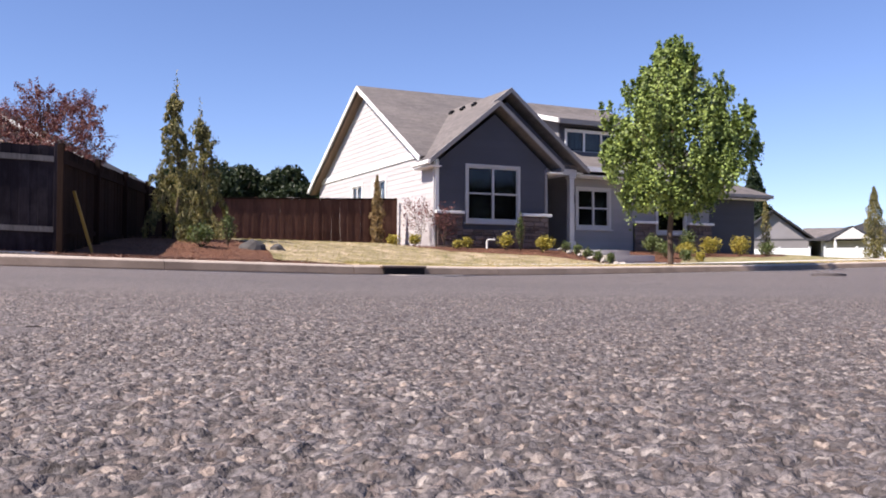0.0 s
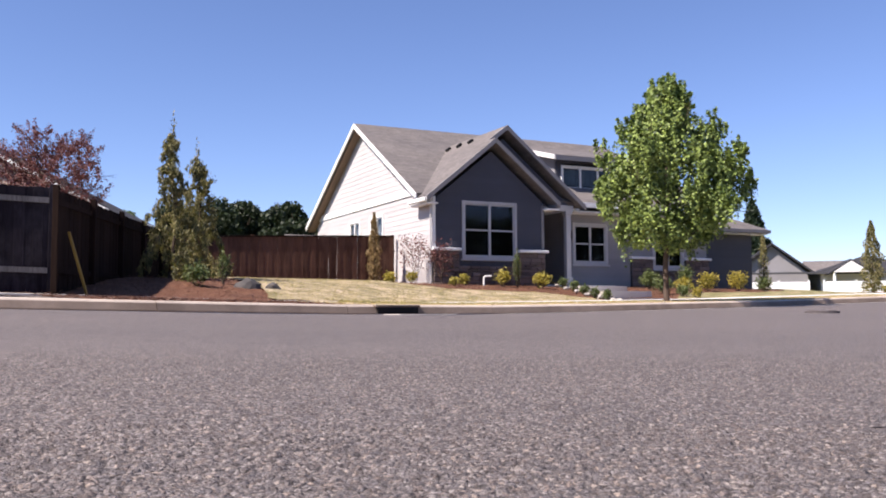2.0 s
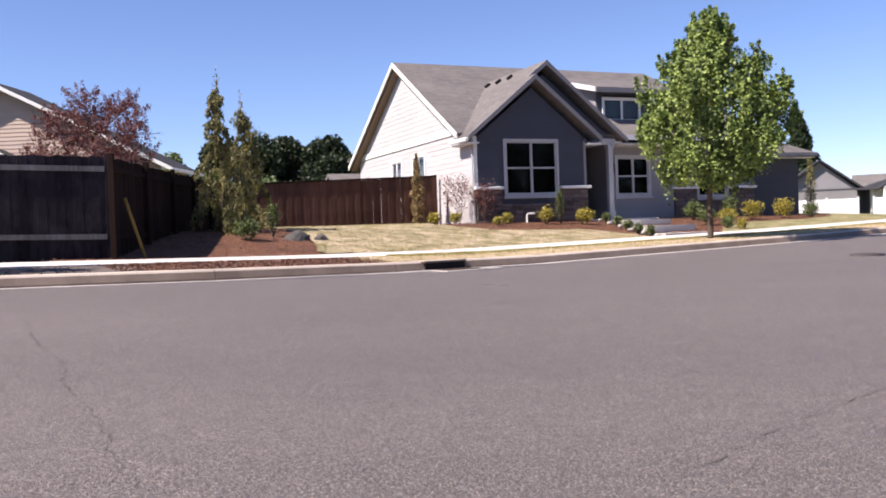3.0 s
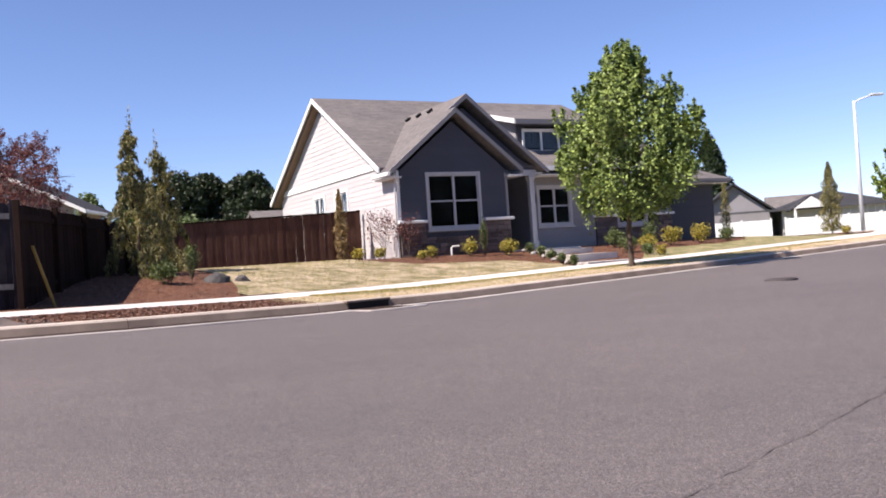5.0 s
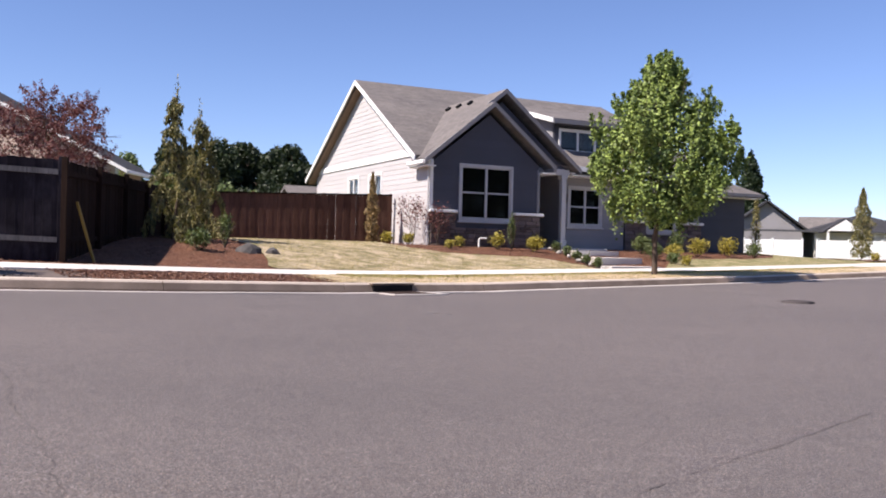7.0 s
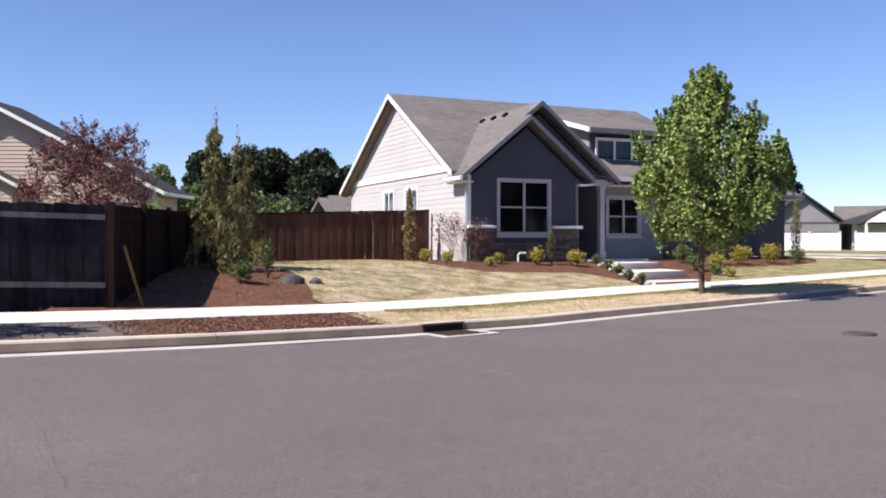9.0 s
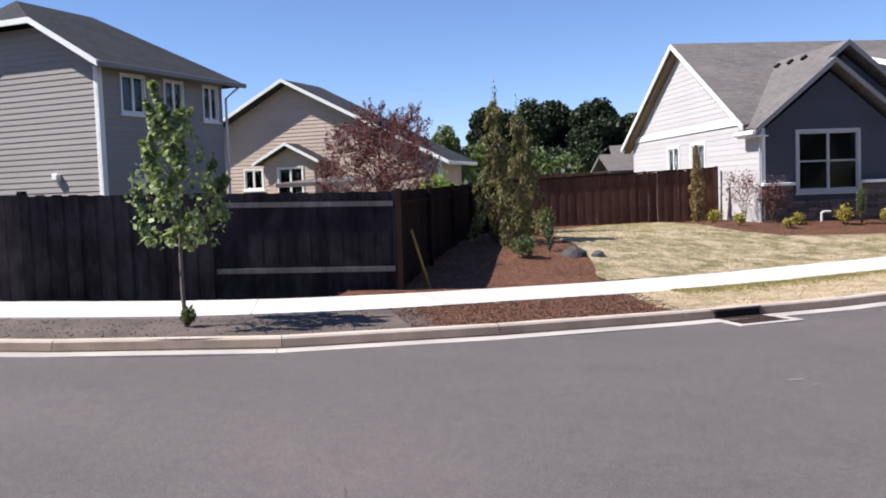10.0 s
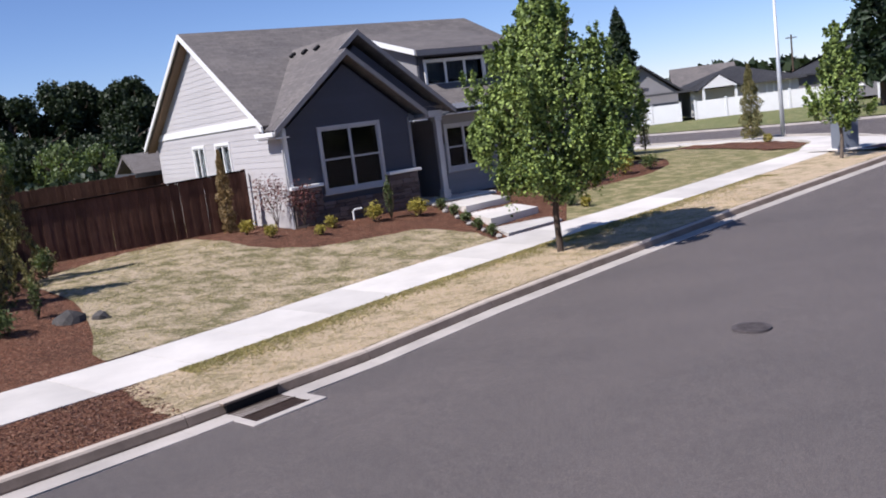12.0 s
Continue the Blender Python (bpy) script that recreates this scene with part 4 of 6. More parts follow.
for pts, z in (([(4.72, 23.9), (6.4, 25.15), (6.15, 26.6), (4.6, 25.4)], 0.43), ([(4.6, 25.42), (6.15, 26.62), (5.8, 28.5), (4.3, 27.4)], 0.66), ([(4.3, 27.42), (5.8, 28.52), (5.45, 30.1), (3.8, 29.3)], 0.86)):
    part("concrete_slab", walk_slab(pts, z, 0.3), CONCRETE, steps)


# ---------------------------------------------------------------- fences
def board_fence(name, a, b, za, zb, h, mat, label, cap=False, rails_front=False, width=0.14):
    """Upright boards on rails between posts, from a to b (x, y), feet at za and zb."""
    a, b = Vector((*a, 0)), Vector((*b, 0))
    length, ang = (b - a).length, math.atan2((b - a).y, (b - a).x)
    f = thing(name, label, "fence", Matrix.Translation((a.x, a.y, 0)) @ Matrix.Rotation(ang, 4, "Z"))
    r = random.Random(name + str(round(a.x, 1)))
    boards = []
    for k in range(4):
        bm = box(bmesh.new(), (-0.008, -0.01, -0.22), (width + 0.008, 0.01, h + (0, 0.012, -0.01, 0.005)[k]), 0.003)
        me = finish(bm, "board")
        me.materials.append(mat)
        boards.append(me)
    narrow = finish(box(bmesh.new(), (0.017, -0.01, -0.22), (width - 0.004, 0.01, h), 0.003), "board")
    narrow.materials.append(mat)
    n, k = round(length / width), max(1, int(length / 2.3))
    width = length / n
    for i in range(n):
        z, bay = za + (zb - za) * i / n, int(i * width / (length / k))
        front = -0.06 if rails_front and bay % 2 == 0 else 0.0
        piece("board", narrow if cap and i in (22, 34, 36, 41) else boards[r.randrange(4)], f, Matrix.Translation((i * width, front + (0.003 if i % 2 else -0.003) + r.uniform(-0.002, 0.002), z - 0.03)) @ Matrix.Rotation(r.uniform(-0.003, 0.003), 4, "Y"))
    for i in range(k + 1):
        z = za + (zb - za) * i / k
        part("post", boxed((i * length / k - 0.05, -0.045 if rails_front else 0.012, z - 0.2), (i * length / k + 0.05, 0.11, z + h + 0.03), 0.006), mat, f)
        if i < k:
            z2 = za + (zb - za) * (i + 1) / k
            face = rails_front and i % 2 == 1
            for q in (0.32, h - 0.28):
                bm = bmesh.new()
                x0, x1, y0, y1 = i * length / k + 0.05, (i + 1) * length / k - 0.05, (-0.055 if face else 0.012), (-0.012 if face else 0.05)
                v = [bm.verts.new(c) for c in ((x0, y0, z + q), (x1, y0, z2 + q), (x1, y1, z2 + q), (x0, y1, z + q), (x0, y0, z + q + 0.09), (x1, y0, z2 + q + 0.09), (x1, y1, z2 + q + 0.09), (x0, y1, z + q + 0.09))]
                for fc in ((0, 3, 2, 1), (4, 5, 6, 7), (0, 1, 5, 4), (2, 3, 7, 6), (1, 2, 6, 5), (3, 0, 4, 7)):
                    bm.faces.new([v[j] for j in fc])
                part("rail", bm, FENCE_RAIL if face else mat, f)
    if cap:
        bm = bmesh.new()
        v = [bm.verts.new((x, y, z)) for x, zz in ((0, za), (length, zb)) for y in (-0.05, 0.07) for z in (zz + h - 0.035, zz + h + 0.01)]
        for fc in ((0, 1, 3, 2), (4, 6, 7, 5), (0, 4, 5, 1), (2, 3, 7, 6), (0, 2, 6, 4), (1, 5, 7, 3)):
            bm.faces.new([v[j] for j in fc])
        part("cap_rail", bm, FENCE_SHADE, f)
    return f


board_fence("back_fence", (-8.1, 26.6), (-1.75, 29.5), 0.72, 0.93, 1.66, FENCE_BROWN, "brown-stained cedar board fence behind the lawn", cap=True)
board_fence("yard_fence", (-11.0, 35.5), (-3.6, 39.4), 0.95, 1.0, 1.75, FENCE_BROWN, "brown cedar fence of the next back yard")
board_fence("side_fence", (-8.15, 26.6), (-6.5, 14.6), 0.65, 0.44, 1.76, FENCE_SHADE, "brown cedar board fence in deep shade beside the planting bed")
board_fence("street_fence", (-20.5, 10.4), (-12.4, 12.0), 0.75, 0.6, 1.78, FENCE_OLD, "weathered grey-black cedar fence along the sidewalk", rails_front=True)
board_fence("street_fence", (-12.4, 12.0), (-6.5, 14.6), 0.6, 0.44, 1.76, FENCE_OLD, "weathered grey-black cedar fence along the sidewalk", rails_front=True)


# ---------------------------------------------------------------- neighbouring houses
def neighbour_two_storey():
    h = thing("two_storey_house", "taupe lap-sided two-storey house with a clipped dark shingled gable", "house", Matrix.Translation((-14.3, 16.3, -0.25)) @ Matrix.Rotation(radians(-3), 4, "Z"))
    lap_siding(h, plane_at(0, 0, 0), [(-5.0, 0.8), (0, 0.8), (0, 5.6), (-1.52, 6.49), (-3.48, 6.49), (-5.0, 5.6)], [], TANGREY, 0.135, lip=0.024)
    side = Matrix.Rotation(radians(90), 4, "Z")
    holes = [(0.72, 4.5, 1.45, 5.35), (2.2, 4.6, 2.85, 5.35), (3.7, 4.5, 4.25, 5.35), (0.9, 1.7, 1.7, 2.9)]
    lap_siding(h, side, [(0.02, 0.8), (4.5, 0.8), (4.5, 5.5), (0.02, 5.5)], holes, TANGREY, 0.135, lip=0.024)
    for q in holes:
        window(h, side @ Matrix.Translation((q[0], 0, q[1])), q[2] - q[0], q[3] - q[1], 2, 1, 0.05, name="window", curtain=q[1] > 4, label="white slider window with a pale blind")
    ridge = 7.22
    roof_part(h, [[(0.45, -0.45, 5.5), (0.45, 4.9, 5.5), (-2.5, 2.6, ridge), (-2.5, 0.2, ridge), (-1.45, -0.45, 6.61)], [(-5.45, -0.45, 5.5), (-3.55, -0.45, 6.61), (-2.5, 0.2, ridge), (-2.5, 2.6, ridge), (-5.45, 4.9, 5.5)], [(-1.45, -0.45, 6.61), (-2.5, 0.2, ridge), (-3.55, -0.45, 6.61)], [(0.45, 4.9, 5.5), (-5.45, 4.9, 5.5), (-2.5, 2.6, ridge)]], ROOFDARK, 0.12)
    for p, q in (((0.47, -0.47, 5.5), (-1.45, -0.47, 6.62)), ((-1.45, -0.47, 6.62), (-3.55, -0.47, 6.62)), ((-5.47, -0.47, 5.5), (-3.55, -0.47, 6.62))):
        fascia(h, p, q, 0.13, 0.05)
    part("eave_gutter", boxed((0.42, -0.45, 5.38), (0.52, 4.95, 5.5), 0.02), DEEPSHADETRIM, h)
    part("corner_board", box(boxed((-0.08, -0.05, 0.8), (0.03, -0.01, 5.45), 0.005), (0.0, -0.05, 0.8), (0.05, 0.1, 5.45), 0.005), TRIM, h)
    part("downspout", tube(bmesh.new(), [(0.45, 4.7, 5.4), (0.1, 4.55, 5.1), (0.08, 4.55, 0.9)], 0.035, 8), TRIM, h)
    part("rear_wall", box(boxed((-5.0, 4.4, 0.8), (0, 4.5, 5.5)), (-5.0, 0.1, 0.8), (-4.9, 4.4, 5.5)), TANGREY, h)
    lamp = part("wall_light", boxed((-1.4, -0.16, 2.95), (-1.2, -0.02, 3.12), 0.03), TRIM, h, "small white outdoor wall light")
    part("lamp_bracket", boxed((-1.33, -0.06, 2.86), (-1.27, 0.0, 2.96), 0.01), TRIM, lamp)


def neighbour_tan():
    h = thing("tan_house", "tan lap-sided gabled house with a dark shingle roof", "house", Matrix.Translation((-16.8, 29.8, 0)) @ Matrix.Rotation(radians(0), 4, "Z"))
    holes = [(-2.3, 2.5, -1.55, 3.2)]
    lap_siding(h, plane_at(0, 0, 0), [(-6.0, 0.9), (5.7, 0.9), (5.7, 3.31), (-0.28, 6.36), (-6.0, 3.4)], holes, TAN, 0.14, lip=0.022)
    window(h, Matrix.Translation((-2.3, 0, 2.5)), 0.75, 0.7, 2, 1, 0.06, label="small white-framed window")
    lap_siding(h, plane_at(0, -0.7, 0), [(-1.05, 0.9), (1.05, 0.9), (1.05, 3.45), (0.03, 3.95), (-1.05, 3.45)], [(-0.42, 1.2, 0.55, 3.2)], TAN, 0.14, lip=0.022)
    window(h, Matrix.Translation((-0.42, -0.7, 1.2)), 0.97, 2.0, 2, 2, 0.06, name="patio_window", label="tall white-framed patio window")
    for x, t in ((-1.05, -90), (1.05, 90)):
        lap_siding(h, Matrix.Translation((x, -0.7 if t > 0 else 0, 0)) @ Matrix.Rotation(radians(t), 4, "Z"), [(0, 0.9), (0.7, 0.9), (0.7, 3.4), (0, 3.4)], [], TAN, 0.14, lip=0.022)
    roof_part(h, [[(-1.35, -1.0, 3.42), (0.03, -1.0, 4.12), (0.03, 0.0, 4.12), (-1.35, 0.0, 3.42)], [(1.4, -1.0, 3.42), (1.4, 0.0, 3.42), (0.03, 0.0, 4.12), (0.03, -1.0, 4.12)]], ROOFDARK, 0.1, "small_roof")
    fascia(h, (-1.37, -1.02, 3.42), (0.03, -1.02, 4.13), 0.11, 0.05)
    fascia(h, (1.42, -1.02, 3.42), (0.03, -1.02, 4.13), 0.11, 0.05)
    roof_part(h, [[(6.15, -0.5, 3.22), (6.15, 2.6, 3.22), (-0.28, 2.6, 6.5), (-0.28, -0.5, 6.5)], [(-6.7, -0.5, 3.22), (-0.28, -0.5, 6.5), (-0.28, 2.6, 6.5), (-6.7, 2.6, 3.22)]], ROOFDARK, 0.12)
    fascia(h, (6.17, -0.52, 3.22), (-0.28, -0.52, 6.51), 0.13, 0.05)
    fascia(h, (-6.72, -0.52, 3.22), (-0.28, -0.52, 6.51), 0.13, 0.05)
    part("corner_board", boxed((5.6, -0.05, 0.9), (5.74, 0.02, 3.3), 0.005), TRIM, h)
    part("body", box(box(boxed((5.6, 0.1, 0.9), (5.7, 2.3, 3.3)), (-6.0, 0.1, 0.9), (-5.9, 2.3, 3.3)), (-6.0, 2.2, 0.9), (5.7, 2.3, 3.3)), TAN, h)
    part("eave_gutter", boxed((6.12, -0.5, 3.08), (6.24, 2.6, 3.2), 0.02), TRIM, h)
    lap_siding(h, plane_at(0, 2.2, 0), [(-6.0, 3.3), (5.7, 3.3), (-0.28, 6.25)], [], TAN, 0.14, lip=0.022)


neighbour_two_storey()
neighbour_tan()
# patio cover behind the fence
pc = thing("patio_cover", "grey-roofed patio cover behind the weathered fence", "patio cover", Matrix.Translation((-12.6, 24.5, 0)))
part("cover_roof", roof_uv(slab(bmesh.new(), [(-1.4, -1.2, 2.55), (2.2, -1.2, 2.55), (2.2, 1.8, 2.75), (-1.4, 1.8, 2.75)], 0.12)), ROOF, pc)
for x in (-1.3, 2.1):
    part("post", boxed((x - 0.06, -1.1, 0.7), (x + 0.06, -0.98, 2.45), 0.008), FENCE_OLD, pc)


DARKTRIM = paint("dark_gutter", (0.07, 0.07, 0.075), 0.5, 0.1, 2.0)


def simple_house(name, label, m, w, d, eave, ridge, wall, roof, windows=(), gable_front=None, hip=True):
    h = thing(name, label, "house", m)
    bm = box(box(box(box(bmesh.new(), (0, 0, 0), (w, 0.15, eave)), (0, d - 0.15, 0), (w, d, eave)), (0, 0.15, 0), (0.15, d - 0.15, eave)), (w - 0.15, 0.15, 0), (w, d - 0.15, eave))
    part("wall", bm, wall, h)
    o, i = 0.5, d / 2 if hip else -0.5
    lo = eave - 0.05
    A, B, C, D2 = (-o, -o, lo), (w + o, -o, lo), (w + o, d + o, lo), (-o, d + o, lo)
    R0, R1 = (i, d / 2, ridge), (w - i, d / 2, ridge)
    slopes = [[A, B, R1, R0], [C, D2, R0, R1]] + ([[B, C, R1], [D2, A, R0]] if hip else [])
    roof_part(h, slopes, roof, 0.14)
    for a, b in ((A, B), (B, C), (D2, A)):
        fascia(h, a, b, 0.16, 0.05, DARKTRIM)
    if not hip:
        for x in (0, w - 0.15):
            part("gable_wall", prism(bmesh.new(), [(0.05, eave - 0.02), (d - 0.05, eave - 0.02), (d / 2, ridge - 0.25)], "x", x, x + 0.15), wall, h)
    for x, z, ww, hh in windows:
        window(h, Matrix.Translation((x, -0.01, z)), ww, hh, 2, 1, 0.08)
    if gable_front:
        x0, x1, zt, proj = gable_front
        mid = (x0 + x1) / 2
        part("porch_gable", prism(bmesh.new(), [(x0, eave - 0.1), (x1, eave - 0.1), (mid, zt)], "y", -proj - 0.2, -proj - 0.08), TRIM, h, "white porch gable")
        roof_part(h, [[(x0 - 0.4, -proj - 0.06, eave - 0.2), (mid, -proj - 0.06, zt + 0.15), (mid, 1.5, zt + 0.15), (x0 - 0.4, 1.5, eave - 0.2)], [(x1 + 0.4, -proj - 0.06, eave - 0.2), (x1 + 0.4, 1.5, eave - 0.2), (mid, 1.5, zt + 0.15), (mid, -proj - 0.06, zt + 0.15)]], roof, 0.12, "porch_roof")
        for x in (x0, x1 - 0.2):
            part("porch_post", boxed((x, -proj, 0), (x + 0.2, -proj + 0.2, eave - 0.1), 0.01), TRIM, h)
    return h


CREAM = paint("far_white_siding", (0.62, 0.6, 0.57), 0.7, 0.06, 0.5)
simple_house("far_house", "low cream house with dark hip roof and white porch gable", Matrix.Translation((30.6, 73.0, 0.8)) @ Matrix.Rotation(radians(-14), 4, "Z"), 8.5, 8, 2.3, 3.75, CREAM, ROOFDARK, [(4.6, 1.0, 1.4, 1.1), (6.6, 1.0, 1.2, 1.1)], (0.7, 3.4, 3.1, 1.6))
simple_house("far_house", "dark-roofed grey house with its gable end to the street", Matrix.Translation((29.4, 72.6, 0.8)) @ Matrix.Rotation(radians(76), 4, "Z"), 8, 5.5, 2.3, 4.7, GREYWALL, ROOFDARK, [], None, False)
simple_house("far_house", "dark-roofed grey house beside the cream one", Matrix.Translation((40.6, 70.2, 0.8)) @ Matrix.Rotation(radians(-14), 4, "Z"), 8, 9, 2.4, 4.7, GREYWALL, ROOFDARK, [(1.5, 1.0, 1.4, 1.1), (5.0, 1.0, 1.4, 1.1)], None, True)
simple_house("far_house", "grey-roofed house on the far street", Matrix.Translation((39.4, 97, 0.8)) @ Matrix.Rotation(radians(-20), 4, "Z"), 6, 7, 2.6, 4.6, GREYWALL, ROOF, [(2.0, 1.0, 1.5, 1.2)], None, False)
simple_house("far_house", "dark-roofed house at the end of the street", Matrix.Translation((50.5, 67, 0.8)) @ Matrix.Rotation(radians(-22), 4, "Z"), 14, 10, 2.6, 5.0, CREAM, ROOFDARK, [(3.0, 1.0, 1.5, 1.2)], None, True)
simple_house("far_house", "small house glimpsed between the back trees", Matrix.Translation((-11.5, 74, 0.9)) @ Matrix.Rotation(radians(15), 4, "Z"), 6, 6, 3.0, 4.6, GREYWALL, ROOF, [(4.0, 1.2, 1.2, 1.2)], None, False)
shed = simple_house("back_shed", "small grey-roofed outbuilding beside the house wall", Matrix.Translation((-6.2, 38.5, 0.9)) @ Matrix.Rotation(radians(25), 4, "Z"), 2.4, 2.4, 1.9, 2.6, GREYWALL, ROOF, [], None, False)

# white vinyl fence across the side street
def vinyl_fence(a, b, z, h):
    a, b = Vector((*a, 0)), Vector((*b, 0))
    L = (b - a).length
    f = thing("vinyl_fence", "bright white vinyl panel fence across the side street", "fence", Matrix.Translation((a.x, a.y, z)) @ Matrix.Rotation(math.atan2((b - a).y, (b - a).x), 4, "Z"), "white fences")
    n = max(1, round(L / 2.4))
    panel = finish(boxed((0.08, -0.02, 0.05), (L / n - 0.08, 0.02, h), 0.005), "panel")
    panel.materials.append(VINYL)
    postm = finish(box(boxed((-0.07, -0.07, 0), (0.07, 0.07, h + 0.06), 0.006), (-0.09, -0.09, h + 0.06), (0.09, 0.09, h + 0.11), 0.006), "post")
    postm.materials.append(VINYL)
    for i in range(n + 1):
        if i < n:
            piece("panel", panel, f, Matrix.Translation((i * L / n, 0, 0)))
        piece("post", postm, f, Matrix.Translation((i * L / n, 0, 0)))
vinyl_fence((21.5, 70.0), (27.6, 68.0), 0.75, 1.4)
vinyl_fence((28.6, 67.6), (39.2, 64.0), 0.75, 1.4)
vinyl_fence((40.7, 63.4), (49, 61.0), 0.75, 1.4)

# side street with its kerbs
CORNER_SHIFT = np.array((-2.2, -0.9))


def at_corner(points):
    return [(x + CORNER_SHIFT[0], y + CORNER_SHIFT[1]) for x, y in points]


def flat(z):
    return lambda x, y: z
def side_street_z(x, y):
    d = (y - float(np.interp(x, edge[:, 0], edge[:, 1]))) / 6.0
    return gutter_z(x) + (0.68 - gutter_z(x)) * min(1.0, max(0.0, d))


patch("side_street", at_corner([(20.45, 29.4), (22.2, 31.0), (23.1, 33.5), (23.2, 37.2), (22.5, 40.9), (20.6, 44.0), (15.0, 54.5), (3, 77), (12, 81), (21.5, 58), (26.5, 48.5), (31, 43.5), (45, 43), (45, 41.8), (32, 34.9), (24.5, 30.8)]), side_street_z, 0.0, ASPHALT, 1.5, 0, "asphalt side street", "road")
patch("verge", at_corner([(21.8, 57.8), (26.8, 48.3), (31.2, 43.3), (70, 50), (60, 60), (44, 63.2), (24, 70.2), (15, 78)]), flat(0.82), 0.0, VERGE, 4.0, 0, "half-dry grass verge before the white fence", "grass")
side_kerb = thing("side_kerb", "pale concrete kerb of the side street", "kerb", kind="structure")
for line in ([(21.5, 58.2), (24.2, 53), (26.6, 48.6), (28.5, 46), (31.2, 43.6), (38, 43.2)], [(20.3, 29.75), (21.6, 30.6), (22.5, 31.9), (23.0, 33.6), (23.1, 37.2), (22.4, 40.8), (20.5, 43.9), (17.6, 49.2), (15.0, 54.4)]):
    ln = spline(at_corner(line), 4)
    for p, q in zip(ln, ln[1:]):
        d = q - p
        L = np.linalg.norm(d)
        ob = part("kerb_stone", boxed((0.005, -0.09, -0.2), (L - 0.005, 0.09, 0.1), 0.015), GUTTER, side_kerb)
        ob.matrix_basis = Matrix.Translation((*p, side_street_z(*p))) @ Matrix.Rotation(math.atan2(d[1], d[0]), 4, "Z")
corner = thing("corner_walk", "pale concrete sidewalk curving round the corner", "sidewalk", kind="structure")
ca = spline([tuple(walk_end[0]), *at_corner([(20.4, 32.4), (21.9, 34.2), (22.4, 37.1), (21.7, 40.4), (19.8, 43.4), (17.0, 48.3), (14.4, 52.8)])], 5)
cb = spline([tuple(walk_end[1]), *at_corner([(19.5, 33.5), (20.6, 34.9), (21.0, 37.0), (20.4, 39.8), (18.6, 42.6), (15.8, 47.6), (13.1, 52.0)])], 5)
cz = np.interp(np.arange(len(ca)), (0, 6, 25), (gutter_z(walk_end[0][0]) + 0.205, 0.76, 0.76))
for i in range(len(ca) - 1):
    part("concrete_slab", slab(bmesh.new(), [(*ca[i], cz[i]), (*(ca[i] + (ca[i + 1] - ca[i]) * 0.99), cz[i + 1]), (*(cb[i] + (cb[i + 1] - cb[i]) * 0.99), cz[i + 1] + 0.03), (*cb[i], cz[i] + 0.03)], 0.3), CONCRETE, corner)

patch("corner_apron", at_corner([(18.7, 31.9), (19.9, 30.1), (20.9, 30.3), (22.3, 31.9), (22.9, 33.6), (22.9, 37.0), (22.3, 37.1), (21.9, 34.2), (20.4, 32.4)]), lambda x, y: 0.7, 0.0, CONCRETE, 2.0, 0, "concrete ramp apron at the corner", "sidewalk")
pad = tagged(part("tactile_pad", boxed((-0.6, -0.45, 0), (0.6, 0.45, 0.012), 0.003), paint("brick_red_pad", (0.22, 0.1, 0.08), 0.8, 0.15, 4.0)), "brick-red warning pad on the corner ramp", "paving")
pad.matrix_basis = Matrix.Translation((18.5, 29.7, 0.7)) @ Matrix.Rotation(0.55, 4, "Z")
patch("corner_mulch", at_corner([(17.8, 39.6), (18.4, 37.0), (18.7, 34.4), (19.4, 33.7), (20.5, 35.0), (20.85, 37.1), (20.2, 39.7), (19.0, 41.6), (18.0, 41.2)]), lot_z, 0.03, MULCH, 0.5, 0.05, "mulch circle round the corner conifer", "mulch")

# street lamp
lamp = thing("street_lamp", "tall pale grey street lamp with a short arm", "street lamp", Matrix.Translation((20.3, 39.5, 0.5)))
part("pole", tube(bmesh.new(), [(0, 0, 0), (0, 0, 3), (0, 0, 6.2)], [0.1, 0.085, 0.06], 12), POLE, lamp, smooth=True)
part("base", boxed((-0.2, -0.2, -0.05), (0.2, 0.2, 0.12), 0.02), CONCRETE, lamp)
arm = part("arm", tube(bmesh.new(), [(0, 0, 6.1), (0.25, -0.1, 6.25), (0.7, -0.25, 6.37)], 0.035, 8), POLE, lamp)
part("lamp_head", boxed((0.6, -0.42, 6.33), (1.2, -0.18, 6.43), 0.03), POLE, lamp)
# utility pole far away and a grey utility box
up = thing("utility_pole", "distant wooden utility pole with a crossarm", "utility pole", Matrix.Translation((59.3, 108.4, 0.8)))
part("pole", tube(bmesh.new(), [(0, 0, 0), (0, 0, 7.2)], [0.13, 0.1], 8), BARKDARK, up)
part("crossarm", boxed((-0.7, -0.06, 6.75), (0.7, 0.06, 6.87)), BARKDARK, up)
ub = thing("utility_box", "grey metal utility cabinet on the corner", "utility box", Matrix.Translation((17.5, 30.35, 0.68)))
part("cabinet", boxed((-0.32, -0.3, 0), (0.32, 0.3, 1.35), 0.03), paint("cabinet_grey", (0.17, 0.19, 0.23), 0.5, 0.08, 2.0), ub)
part("cabinet_base", boxed((-0.42, -0.4, -0.08), (0.42, 0.4, 0.06), 0.02), CONCRETE, ub)


